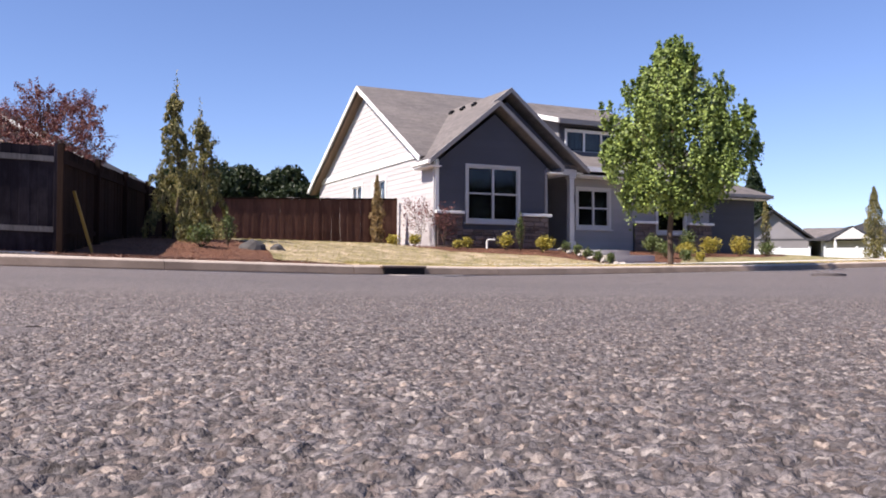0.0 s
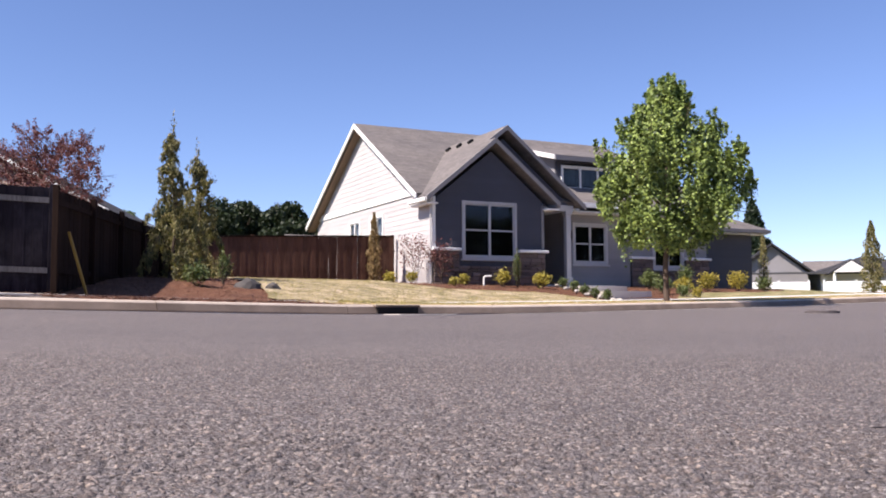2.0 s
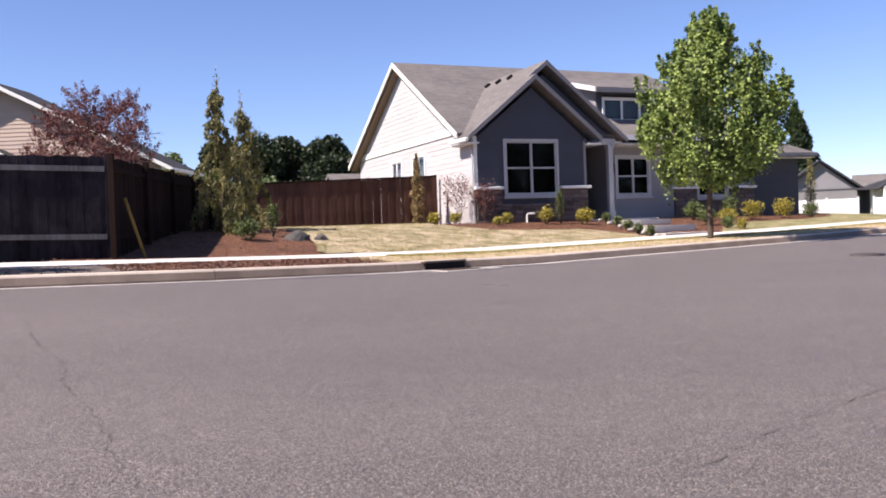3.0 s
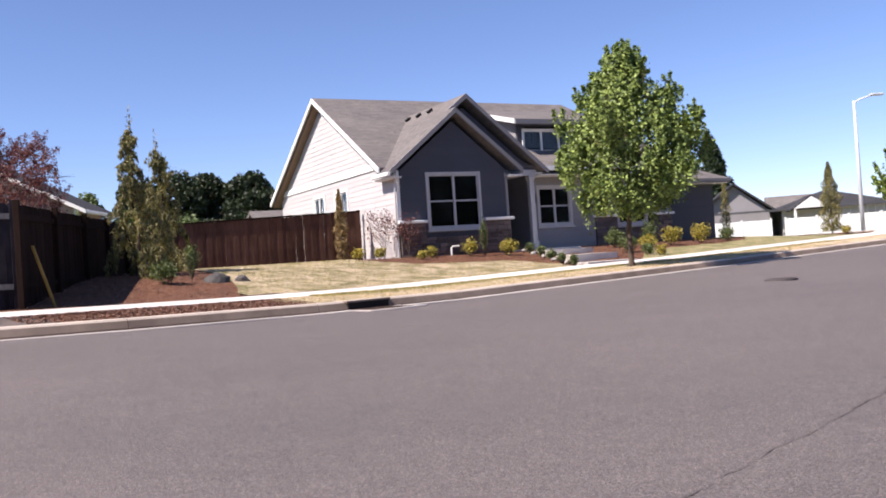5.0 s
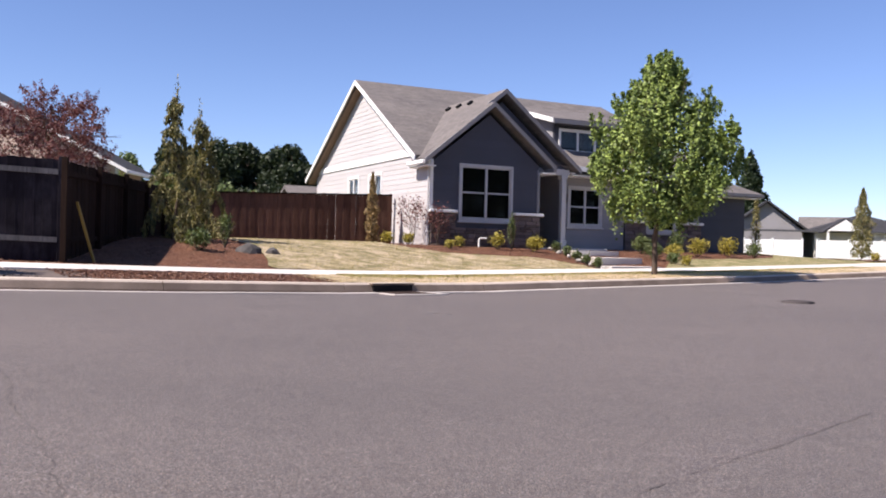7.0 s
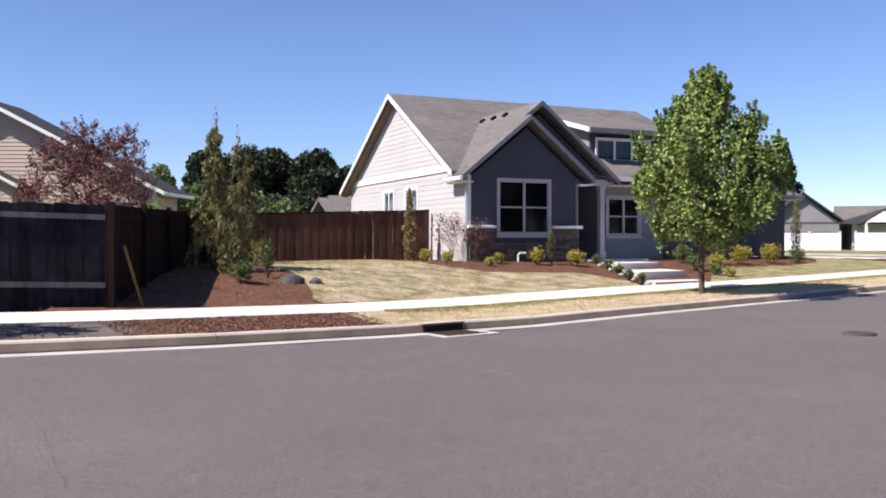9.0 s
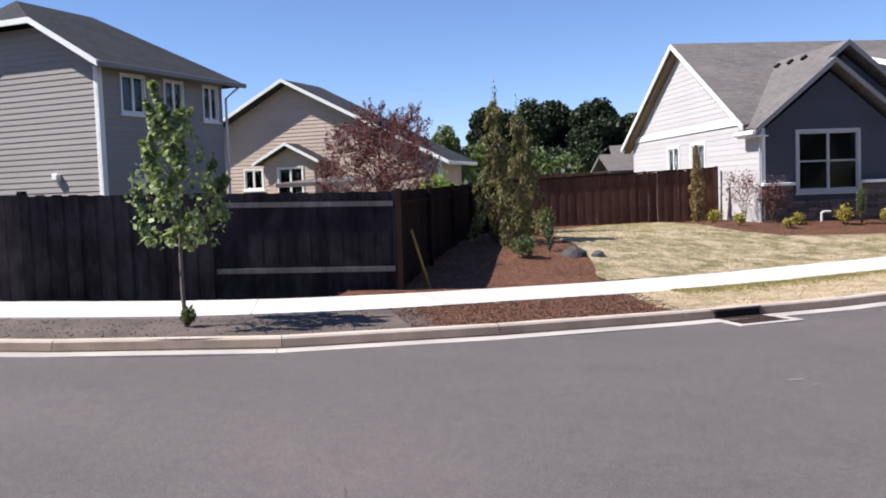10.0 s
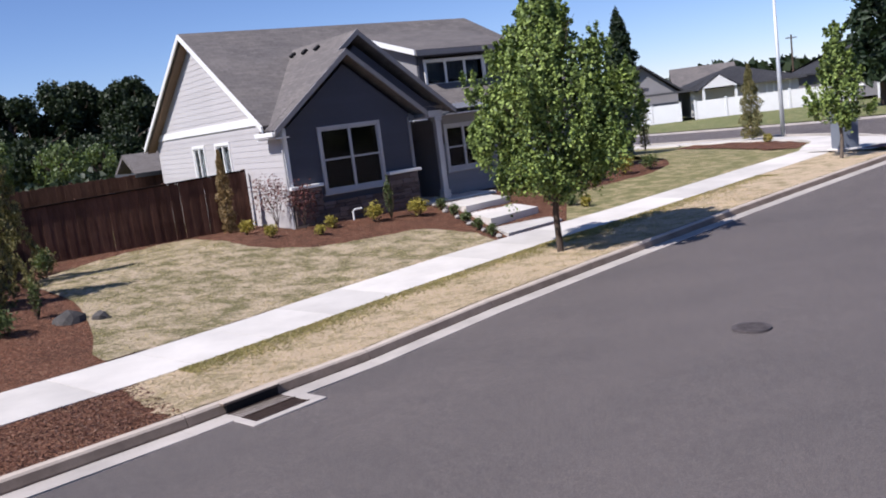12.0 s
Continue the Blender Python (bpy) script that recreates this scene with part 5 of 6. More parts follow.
# ---------------------------------------------------------------- trees and plants
def leaf_mesh(name, centres, size, mat, r, flat=0.0, aspect=0.7, hang=0.0, facing=None):
    """Many small leaves, each a folded pair of triangles round its midrib."""
    n = len(centres)
    c = np.asarray(centres, float)
    d = r.normal(size=(n, 3))
    d[:, 2] = d[:, 2] * (1 - flat) - hang
    d /= np.linalg.norm(d, axis=1)[:, None] + 1e-9
    if facing is not None:
        # leaves turn their faces roughly outwards
        f = np.asarray(facing, float) * 0.9 + r.normal(size=(n, 3)) * 0.75
        f /= np.linalg.norm(f, axis=1)[:, None] + 1e-9
        d = d - f * np.sum(d * f, axis=1)[:, None]
        d /= np.linalg.norm(d, axis=1)[:, None] + 1e-9
    u = np.cross(d, r.normal(size=(n, 3)) if facing is None else f)
    u /= np.linalg.norm(u, axis=1)[:, None] + 1e-9
    w = np.cross(d, u)
    s = size * r.uniform(0.6, 1.3, n)[:, None]
    tip, base = c + d * s * 0.6, c - d * s * 0.5
    left, right = c + u * s * aspect * 0.5 + w * s * 0.12, c - u * s * aspect * 0.5 + w * s * 0.12
    verts = np.stack([base, left, tip, right], 1).reshape(-1, 3)
    me = bpy.data.meshes.new(name)
    me.vertices.add(4 * n)
    me.vertices.foreach_set("co", verts.ravel())
    idx = np.arange(n)[:, None] * 4 + np.array([[0, 1, 2, 0, 2, 3]])
    me.loops.add(6 * n)
    me.loops.foreach_set("vertex_index", idx.ravel())
    me.polygons.add(2 * n)
    me.polygons.foreach_set("loop_start", np.arange(2 * n) * 3)
    me.update(calc_edges=True)
    me.materials.append(mat)
    return me


def branchy(bm, start, direction, length, radius, r, levels, ends, spread=0.6, lift=0.25):
    """A limb that forks; the tips are gathered in ends."""
    p, d = np.array(start, float), np.array(direction, float)
    d /= np.linalg.norm(d)
    path, rad = [p.copy()], [radius]
    for k in range(4):
        d = d + r.normal(size=3) * 0.12 + np.array((0, 0, lift * 0.25))
        d /= np.linalg.norm(d)
        p = p + d * length / 4
        path.append(p.copy())
        rad.append(radius * (1 - 0.17 * (k + 1)))
        if levels and k >= 1:
            side = d + r.normal(size=3) * spread
            branchy(bm, p, side, length * r.uniform(0.45, 0.65), radius * 0.5, r, levels - 1, ends, spread, lift)
    tube(bm, path, rad, 5 if radius < 0.03 else 8)
    ends.append(p)
    ends.append((path[-2] + p) / 2)


def crown_tree(name, label, base, height, trunk_h, trunk_r, profile, leaves, size, mat, bark, seed, group="", lean=(0, 0), cluster=0.22, limbs=11, up=1.0, lobe_count=56):
    """A street tree: trunk, limbs that fork, and leaves in clusters that fill an uneven crown. profile: (height share, radius)."""
    r = np.random.default_rng(seed)
    t = thing(name, label, "tree", Matrix.Translation(base), group)
    bm, ends = bmesh.new(), []
    top = np.array((lean[0], lean[1], height))
    tube(bm, [(0, 0, -0.1), (0, 0, 0.05), *[tuple(top * k / 6 + np.array((0.03 * math.sin(k * 2 + seed), 0.03 * math.cos(k * 3 + seed), 0))) for k in range(1, 6)]], [trunk_r * 1.5, trunk_r * 1.1, trunk_r, trunk_r * 0.9, trunk_r * 0.7, trunk_r * 0.45, trunk_r * 0.2], 10)
    hs, rs = zip(*profile)
    for k in range(limbs):
        z = trunk_h + (height * 0.8 - trunk_h) * (k + 0.5) / limbs
        a = k * 2.4 + r.uniform(-0.4, 0.4)
        reach = float(np.interp((z + 0.5) / height, hs, rs))
        branchy(bm, top * (z / height), (math.cos(a), math.sin(a), r.uniform(0.4, 0.8)), reach * 0.66, trunk_r * 0.4, r, 2, ends)
    part("trunk", bm, bark, t, smooth=True)
    # lobes on the crown's outline, each made of leafy upright shoots, and a looser filling
    per = 90
    pts, lobes, face = [], [], []
    for k in range(lobe_count):
        z = height * (trunk_h / height + 0.05 + (0.93 - trunk_h / height) * (k + r.random()) / lobe_count)
        R = float(np.interp(z / height, hs, rs))
        a = k * 2.4 + r.uniform(-0.5, 0.5)
        size_k = cluster * r.uniform(1.3, 2.6)
        reach = max(0.0, R * r.uniform(0.62, 1.03) - size_k * 0.68) * (r.uniform(0.2, 0.7) if k % 4 == 0 else 1.0)
        lobes.append((top * (z / height) * np.array((1, 1, 0)) + np.array((math.cos(a) * reach, math.sin(a) * reach, z)), size_k, np.array((math.cos(a), math.sin(a), 0.0))))
    weight = np.array([q[1] ** 2 for q in lobes])
    weight /= weight.sum()
    for k in range(int(leaves * 0.88 / per)):
        c, size_k, o = lobes[r.choice(len(lobes), p=weight)]
        d = r.normal(size=3) + o * 0.5 + np.array((0, 0, 0.5 * up))
        d /= np.linalg.norm(d)
        face.append(np.repeat((d + np.array((0, 0, 0.25)))[None], per, 0))
        tip = c + d * size_k * r.uniform(0.75, 1.1) * np.array((1, 1, 1.15))
        d = d * 0.5 + np.array((0, 0, up * r.uniform(0.5, 1.1))) + r.normal(size=3) * 0.2
        d /= np.linalg.norm(d)
        length = r.uniform(1.4, 3.0) * cluster * (1.6 if r.random() < 0.12 else 1.0)
        q = r.random(per) ** 0.8
        pts.append(tip - d * (1 - q[:, None]) * length + d * 0.3 * length + r.normal(size=(per, 3)) * cluster * (0.38 - 0.3 * q[:, None]))
    n = int(leaves * 0.1)
    z = r.uniform(trunk_h * 1.05, height * 0.9, n)
    a, f = r.uniform(0, 2 * math.pi, n), r.random(n) ** 0.5 * 0.86
    R = np.interp(z / height, hs, rs) * f
    pts.append(np.stack([R * np.cos(a) + top[0] * z / height, R * np.sin(a) + top[1] * z / height, z], 1))
    face.append(np.stack([np.cos(a), np.sin(a), 0.4 + 0 * a], 1))
    pts, face = np.concatenate(pts), np.concatenate(face)
    part("crown", leaf_mesh("crown", pts, size, mat, r, 0.2, 0.8, 0.15, face), mat, t)
    return t


crown_tree("street_tree", "leafy green young maple in the strip between kerb and sidewalk", (5.2, 20.95, 0.3), 5.0, 1.2, 0.065,
           [(0.22, 0.4), (0.27, 1.15), (0.34, 1.6), (0.43, 1.76), (0.565, 1.82), (0.7, 1.76), (0.8, 1.36), (0.9, 0.78), (0.96, 0.42), (1.0, 0.15)], 92000, 0.072, LEAF_MAPLE, BARKDARK, 3, "street trees", (0.15, 0.1), 0.19, 13, 1.45, 62)
crown_tree("street_tree", "slender young maple with sparse leaves in bare soil", (-7.95, 10.35, 0.34), 3.3, 1.1, 0.03,
           [(0.26, 0.25), (0.34, 0.55), (0.45, 0.8), (0.58, 0.85), (0.7, 0.68), (0.82, 0.42), (0.93, 0.2), (1.0, 0.06)], 4800, 0.088, LEAF_YOUNG, BARK, 8, "street trees", (-0.05, 0.03), 0.13, 12, 1.0, 30)
crown_tree("street_tree", "young green maple at the street corner", (16.25, 28.55, 0.6), 3.75, 1.05, 0.05,
           [(0.22, 0.35), (0.35, 0.8), (0.5, 0.95), (0.65, 0.8), (0.8, 0.5), (0.93, 0.22), (1.0, 0.08)], 12000, 0.1, LEAF_MAPLE, BARK, 12, "street trees", (0.05, 0), 0.16, 11, 1.0, 34)
crown_tree("red_maple", "broad purple-red leafed maple behind the weathered fence", (-9.1, 19.75, 0.75), 3.3, 0.5, 0.06,
           [(0.12, 0.7), (0.3, 1.3), (0.5, 1.6), (0.7, 1.75), (0.85, 1.3), (0.95, 0.7), (1.0, 0.25)], 34000, 0.042, LEAF_RED, BARKDARK, 21, "", (0.1, 0), 0.22, 18, 0.3, 44)


def weeping_cypress(base, height, seed, spread=1.0):
    """A narrow leader with arms that rise and droop, hung with curtains of foliage."""
    r = np.random.default_rng(seed)
    t = thing("weeping_cypress", "weeping cypress with drooping olive-green branches in the bed", "tree", Matrix.Translation(base), "weeping cypresses")
    bm, pts = bmesh.new(), []
    lead = [np.array((0.05 * math.sin(z * 2.1 + seed), 0.05 * math.cos(z * 1.7 + seed), z)) for z in np.linspace(-0.05, height, 12)]
    tube(bm, lead, list(np.linspace(0.06, 0.008, 12)), 7)
    for k in range(23):
        f = 0.12 + 0.86 * k / 23
        z = height * f
        a = k * 2.4 + r.uniform(-0.5, 0.5)
        reach = (0.1 + 1.02 * (1 - f)) * r.uniform(0.6, 1.12) * spread
        o = np.array((math.cos(a), math.sin(a), 0))
        rise = r.uniform(0.7, 1.1)
        path = [np.array((0.05 * math.sin(z * 2.1 + seed), 0.05 * math.cos(z * 1.7 + seed), z)) + o * reach * s + np.array((0, 0, (rise * s - 1.35 * s * s) * (0.16 + reach))) for s in np.linspace(0, 1, 7)]
        tube(bm, path, list(np.linspace(0.018, 0.004, 7)), 4)
        for j, p in enumerate(path[1:]):
            along_arm = r.random((26, 1))
            pts.extend(path[j] + (p - path[j]) * along_arm + r.normal(size=(26, 3)) * 0.032 - np.array((0, 0, 0.09)) * r.random((26, 1)) ** 2)
            for strand in range((0, 1, 1, 1, 2, 2)[j]):
                drop = r.uniform(0.2, 0.65) * (0.14 + 0.85 * (1 - f))
                q = r.random(int(26 + 80 * drop))[:, None]
                side = r.normal(size=3) * 0.04
                pts.extend(p + side * (1 + q) + np.array((0, 0, -drop)) * q + r.normal(size=(len(q), 3)) * 0.034 * (1.35 - q))
    for p in lead[2:]:
        w = 0.025 + 0.05 * max(0.0, 1 - p[2] / height)
        pts.extend(p + r.normal(size=(int(40 + 160 * w), 3)) * (w, w, 0.17))
    pts = np.array(pts)
    pts = pts[pts[:, 2] > 0.03]
    part("trunk", bm, BARKDARK, t, smooth=True)
    part("crown", leaf_mesh("crown", pts, 0.085, LEAF_CEDAR, r, 0.0, 0.35, 1.8), LEAF_CEDAR, t)


weeping_cypress((-6.25, 20.3, 0.42), 3.95, 4, 1.05)
weeping_cypress((-6.35, 22.7, 0.5), 3.65, 9, 1.0)


def column_tree(name, label, base, height, radius, mat, seed, n=1800, group=""):
    r = np.random.default_rng(seed)
    t = thing(name, label, "tree", Matrix.Translation(base), group)
    part("trunk", tube(bmesh.new(), [(0, 0, -0.05), (0.02, 0, height * 0.5), (0, 0.02, height * 0.97)], [0.035, 0.025, 0.008], 6), BARKDARK, t)
    z = r.uniform(0.04, 1, n)
    a = r.uniform(0, 2 * math.pi, n)
    R = radius * np.minimum(1, (1 - z) * 1.9 + 0.08) * (0.8 + 0.2 * np.sin(z * 31 + a * 2) + 0.14 * np.sin(z * 13 - a * 3)) * r.uniform(0.2, 1.0, n) ** 0.45
    pts = np.stack([R * np.cos(a), R * np.sin(a), z * height], 1)
    part("crown", leaf_mesh("crown", pts, 0.09, mat, r, 0, 0.4, 1.2), mat, t)


column_tree("columnar_conifer", "thin columnar golden-tan conifer by the fence", (-2.3, 28.55, 0.86), 2.4, 0.25, LEAF_TAN, 2, 2600)
column_tree("columnar_conifer", "narrow conifer at the corner bed", (18.6, 38.9, 0.75), 3.2, 0.5, LEAF_CEDAR, 5, 6000)
column_tree("columnar_conifer", "narrow shrub conifer at the end of the house", (14.4, 40.4, 0.9), 2.8, 0.26, LEAF_CEDAR, 6, 1600)


def small_maple(base, seed, h=1.6):
    r = np.random.default_rng(seed)
    t = thing("japanese_maple", "small red-leafed maple at the house corner", "tree", Matrix.Translation(base))
    bm, ends = bmesh.new(), []
    for k in range(5):
        a = k * 1.26
        branchy(bm, (0.02 * k, 0, 0.0 if k < 2 else 0.3), (0.35 * math.cos(a), 0.35 * math.sin(a), 1), h * 0.6, 0.014, r, 2, ends, 0.5)
    part("trunk", bm, BARKDARK, t)
    e = np.array(ends)
    pts = np.repeat(e, 5, 0) + r.normal(size=(len(e) * 5, 3)) * 0.09
    part("crown", leaf_mesh("crown", pts, 0.055, LEAF_RED, r, 0.3), LEAF_RED, t)


small_maple((-0.95, 27.2, 0.8), 1, 1.35)
small_maple((-0.2, 26.75, 0.78), 2, 1.1)


def shrub(base, w, h, mat, label, seed, n=420, size=0.05, group="bed shrubs"):
    r = np.random.default_rng(seed)
    t = thing("shrub", label, "shrub", Matrix.Translation(base), group)
    bm, ends = bmesh.new(), []
    for k in range(6):
        a = k * 1.05
        branchy(bm, (0, 0, -0.02), (math.cos(a) * w, math.sin(a) * w, h), h * 0.6, 0.012, r, 1, ends, 0.6)
    part("stem", bm, BARKDARK, t)
    d = r.normal(size=(n, 3))
    d /= np.linalg.norm(d, axis=1)[:, None]
    f = r.uniform(0.35, 1.0, n)[:, None] * (0.85 + 0.25 * np.sin(d[:, :1] * 5 + seed) * np.cos(d[:, 1:2] * 4))
    pts = d * f * np.array((w / 2, w / 2, h / 2)) + np.array((0, 0, h * 0.5))
    part("foliage", leaf_mesh("foliage", pts, size, mat, r, 0.1, 0.55), mat, t)


SHRUBS = [
    ((0.55, 26.55), 0.45, 0.38, LEAF_GOLD, "bright golden shrub before the stone wall"), ((0.25, 25.75), 0.38, 0.3, LEAF_GOLD, "small golden shrub in the mulch"),
    ((1.75, 27.05), 0.6, 0.6, LEAF_GOLD, "loose yellow-green shrub under the front window"), ((2.2, 27.35), 0.34, 1.25, LEAF_SHRUB, "upright dwarf conifer under the front window"), ((2.95, 27.4), 0.75, 0.6, LEAF_GOLD, "golden-green shrub beside the entry"),
    ((-1.75, 27.5), 0.55, 0.45, LEAF_GOLD, "golden grass tuft by the fence"), ((-1.0, 25.9), 0.45, 0.38, LEAF_GOLD, "small golden shrub in the mulch"),
    ((4.4, 24.3), 0.34, 0.36, LEAF_SHRUB, "small clipped shrub edging the front walk"), ((4.22, 25.2), 0.36, 0.36, LEAF_SHRUB, "small clipped shrub edging the front walk"), ((4.08, 26.2), 0.36, 0.36, LEAF_SHRUB, "small clipped shrub edging the front walk"), ((3.92, 27.1), 0.36, 0.4, LEAF_SHRUB, "small clipped shrub edging the front walk"), ((3.7, 28.1), 0.4, 0.4, LEAF_SHRUB, "small clipped shrub edging the front walk"),
    ((7.2, 27.0), 0.5, 0.42, LEAF_SHRUB, "low green shrub beside the walk"), ((7.5, 26.6), 0.4, 0.4, LEAF_GOLD, "low golden shrub beside the walk"), ((6.9, 28.2), 0.8, 0.6, LEAF_SHRUB, "broad shrub beside the porch steps"), ((7.8, 29.2), 0.8, 0.55, LEAF_GOLD, "golden shrub under the porch window"), ((6.9, 30.2), 0.9, 0.7, LEAF_SHRUB, "dark green shrub under the porch window"),
    ((8.1, 30.2), 0.7, 1.0, LEAF_SHRUB, "upright shrub by the stone pier"), ((9.0, 30.7), 0.9, 0.75, LEAF_GOLD, "golden shrub by the stone pier"), ((10.35, 31.6), 0.9, 0.8, LEAF_GOLD, "golden shrub before the far wing"), ((11.5, 32.2), 0.8, 0.6, LEAF_SHRUB, "round shrub before the far wing"),
    ((-5.2, 18.6), 0.7, 0.55, LEAF_SHRUB, "dark green low shrub in the mulch bed"), ((-4.9, 19.6), 0.25, 0.8, LEAF_SHRUB, "thin upright grass tuft in the bed"), ((-5.9, 23.6), 0.5, 0.85, LEAF_SHRUB, "blue-green young shrub near the fence"), ((-6.2, 24.6), 0.7, 0.7, LEAF_CEDAR, "olive shrub near the fence"), ((-7.9, 10.35), 0.26, 0.26, LEAF_SHRUB, "greenish suckers at the foot of the young maple"),
    ((18.3, 37.0), 0.5, 0.45, LEAF_GOLD, "small golden planting at the corner"), ((-9.3, 24.4), 1.6, 1.9, LEAF_LIME, "bright lime-green shrub behind the fence"), ((-10.3, 27.0), 1.8, 1.9, LEAF_LIME, "lime-green shrub mass behind the fence"),
]
for k, ((x, y), w, h, mat, label) in enumerate(SHRUBS):
    shrub((x, y, lot_z(x, y) - 0.03), w, h, mat, label, 30 + k, int(260 + 700 * w * h), 0.05 + 0.03 * min(w, 1.5))

# rocks edging the walk and in the bed
ROCK = paint("field_rock", (0.4, 0.37, 0.34), 0.9, 0.25, 4.0, 0.6, 0.3, grain=25)
BOULDER = paint("dark_boulder", (0.085, 0.078, 0.075), 0.9, 0.35, 4.0, 0.7, 0.2, grain=25)


def rock(base, s, seed, label, mat=None):
    r = random.Random(seed)
    bm = bmesh.new()
    bmesh.ops.create_icosphere(bm, subdivisions=2, radius=0.5)
    for v in bm.verts:
        v.co *= 1 + 0.35 * noise.noise(v.co * 2 + Vector((seed, 0, 0)))
        v.co = Vector((v.co.x * s[0], v.co.y * s[1], v.co.z * s[2]))
    ob = tagged(part("rock", bm, mat or ROCK), label, "rock", "rocks")
    ob.matrix_basis = Matrix.Translation(base) @ Matrix.Rotation(r.uniform(0, 3), 4, "Z")
rock((-4.3, 19.3, 0.6), (0.62, 0.42, 0.5), 1, "dark grey boulder in the mulch bed", BOULDER)
rock((-3.75, 19.35, 0.58), (0.42, 0.3, 0.34), 2, "smaller dark grey rock in the mulch bed", BOULDER)
for k in range(11):
    f = k / 10
    x, y = 4.5 - 0.85 * f + 0.08 * math.sin(k * 3), 24.0 + 4.6 * f
    rock((x, y, lot_z(x, y) + 0.02), (0.19 + 0.06 * math.sin(k * 5), 0.14, 0.11), 10 + k, "pale rock edging the front walk")
# slanting yellow prop against the side fence and a pale meter box at the wall foot
prop = thing("fence_prop", "yellow-painted board leaning on the shaded fence", "board", Matrix.Translation((-6.1, 15.1, 0.42)) @ Matrix.Rotation(radians(-14), 4, "Y") @ Matrix.Rotation(radians(8), 4, "X"))
part("board", boxed((-0.022, -0.02, 0), (0.022, 0.02, 1.1), 0.005), paint("yellow_paint", (0.2, 0.13, 0.027), 0.6, 0.15, 3.0), prop)
bib = thing("garden_tap", "white bent pipe stub at the stone wall", "pipe", HOUSE @ Matrix.Translation((1.95, 0.05, 0.75)))
part("pipe", tube(bmesh.new(), [(0, 0, 0), (0, 0, 0.38), (0.05, 0, 0.42), (0.28, 0, 0.42)], 0.03, 8), TRIM, bib)


# far woods: broad oaks, firs, and a low belt
def far_oak(base, h, w, seed, n=17000, mat=None, label="large dark rounded oak behind the houses", leaf=0.3):
    r = np.random.default_rng(seed)
    t = thing("oak_tree", label, "tree", Matrix.Translation(base), "back trees")
    bm, ends = bmesh.new(), []
    tube(bm, [(0, 0, -0.3), (0, 0, h * 0.3), (0.1, 0, h * 0.75)], [0.4, 0.32, 0.1], 8)
    for k in range(7):
        branchy(bm, (0, 0, h * (0.28 + 0.06 * k)), (math.cos(k * 2.4), math.sin(k * 2.4), 0.8), w * 0.42, 0.12, r, 1, ends)
    part("trunk", bm, BARKDARK, t)
    lobes = []
    for k in range(30):
        d = r.normal(size=3)
        d /= np.linalg.norm(d)
        lobes.append((np.array((d[0] * w * 0.36, d[1] * w * 0.36, h * 0.62 + d[2] * h * 0.3)), w * r.uniform(0.14, 0.24)))
    pts, face = [], []
    for k in range(n):
        c, rad = lobes[r.integers(len(lobes))]
        d = r.normal(size=3)
        d /= np.linalg.norm(d)
        pts.append(c + d * rad * r.uniform(0.6, 1.08))
        face.append(d)
    part("crown", leaf_mesh("crown", pts, leaf, mat or LEAF_FAR, r, 0.1, 0.8, 0.0, np.array(face) * 0.6), mat or LEAF_FAR, t)


for k, (x, y, h, w) in enumerate([(-23.4, 78, 8.9, 5.0), (-19.2, 80, 9.6, 5.6), (-14.3, 79, 8.9, 4.8), (-11.4, 80, 7.6, 3.8), (-31, 92, 5.6, 5), (-28, 84, 5.0, 4.5), (-21, 75, 4.2, 6), (-15.5, 76, 4.4, 6)]):
    far_oak((x, y, 0.8), h, w, 50 + k)

LEAF_PALE = leaf_mat("pale_far_foliage", (0.07, 0.1, 0.04), (0.2, 0.25, 0.11), 0.3)
for k, (x, y, h, w) in enumerate([(-20.6, 57, 6.0, 2.0), (-18.6, 58, 4.6, 2.6), (-14.6, 58, 3.7, 3.0), (-12.9, 60, 3.4, 2.4)]):
    far_oak((x, y, 0.8), h, w, 80 + k, 3500, LEAF_PALE, "pale green tree behind the back yards", 0.2)


def fir(base, h, w, seed, n=3200):
    r = np.random.default_rng(seed)
    t = thing("fir_tree", "tall dark pointed fir in the distance", "tree", Matrix.Translation(base), "far firs")
    part("trunk", tube(bmesh.new(), [(0, 0, -0.3), (0, 0, h * 0.98)], [0.35, 0.03], 8), BARKDARK, t)
    z = 1 - np.sqrt(r.uniform(0, 0.92, n))
    tier = 0.75 + 0.35 * np.abs(np.sin(z * 19 + seed))
    a = r.uniform(0, 2 * math.pi, n)
    R = w / 2 * (1 - z) ** 0.8 * tier * r.uniform(0.25, 1, n) ** 0.5 * (0.8 + 0.3 * np.sin(a * 5 + z * 30))
    pts = np.stack([R * np.cos(a), R * np.sin(a), h * (0.1 + 0.9 * z) - R * 0.25], 1)
    part("crown", leaf_mesh("crown", pts, 0.6, LEAF_FIR, r, 0.3, 0.4, 0.5), LEAF_FIR, t)


fir((35.8, 104, 0.8), 12.6, 6.8, 1, 9000)
fir((33.6, 52.0, 0.8), 14.0, 5.4, 2, 5000)
fir((38.5, 53.5, 0.8), 12.0, 6.0, 3)

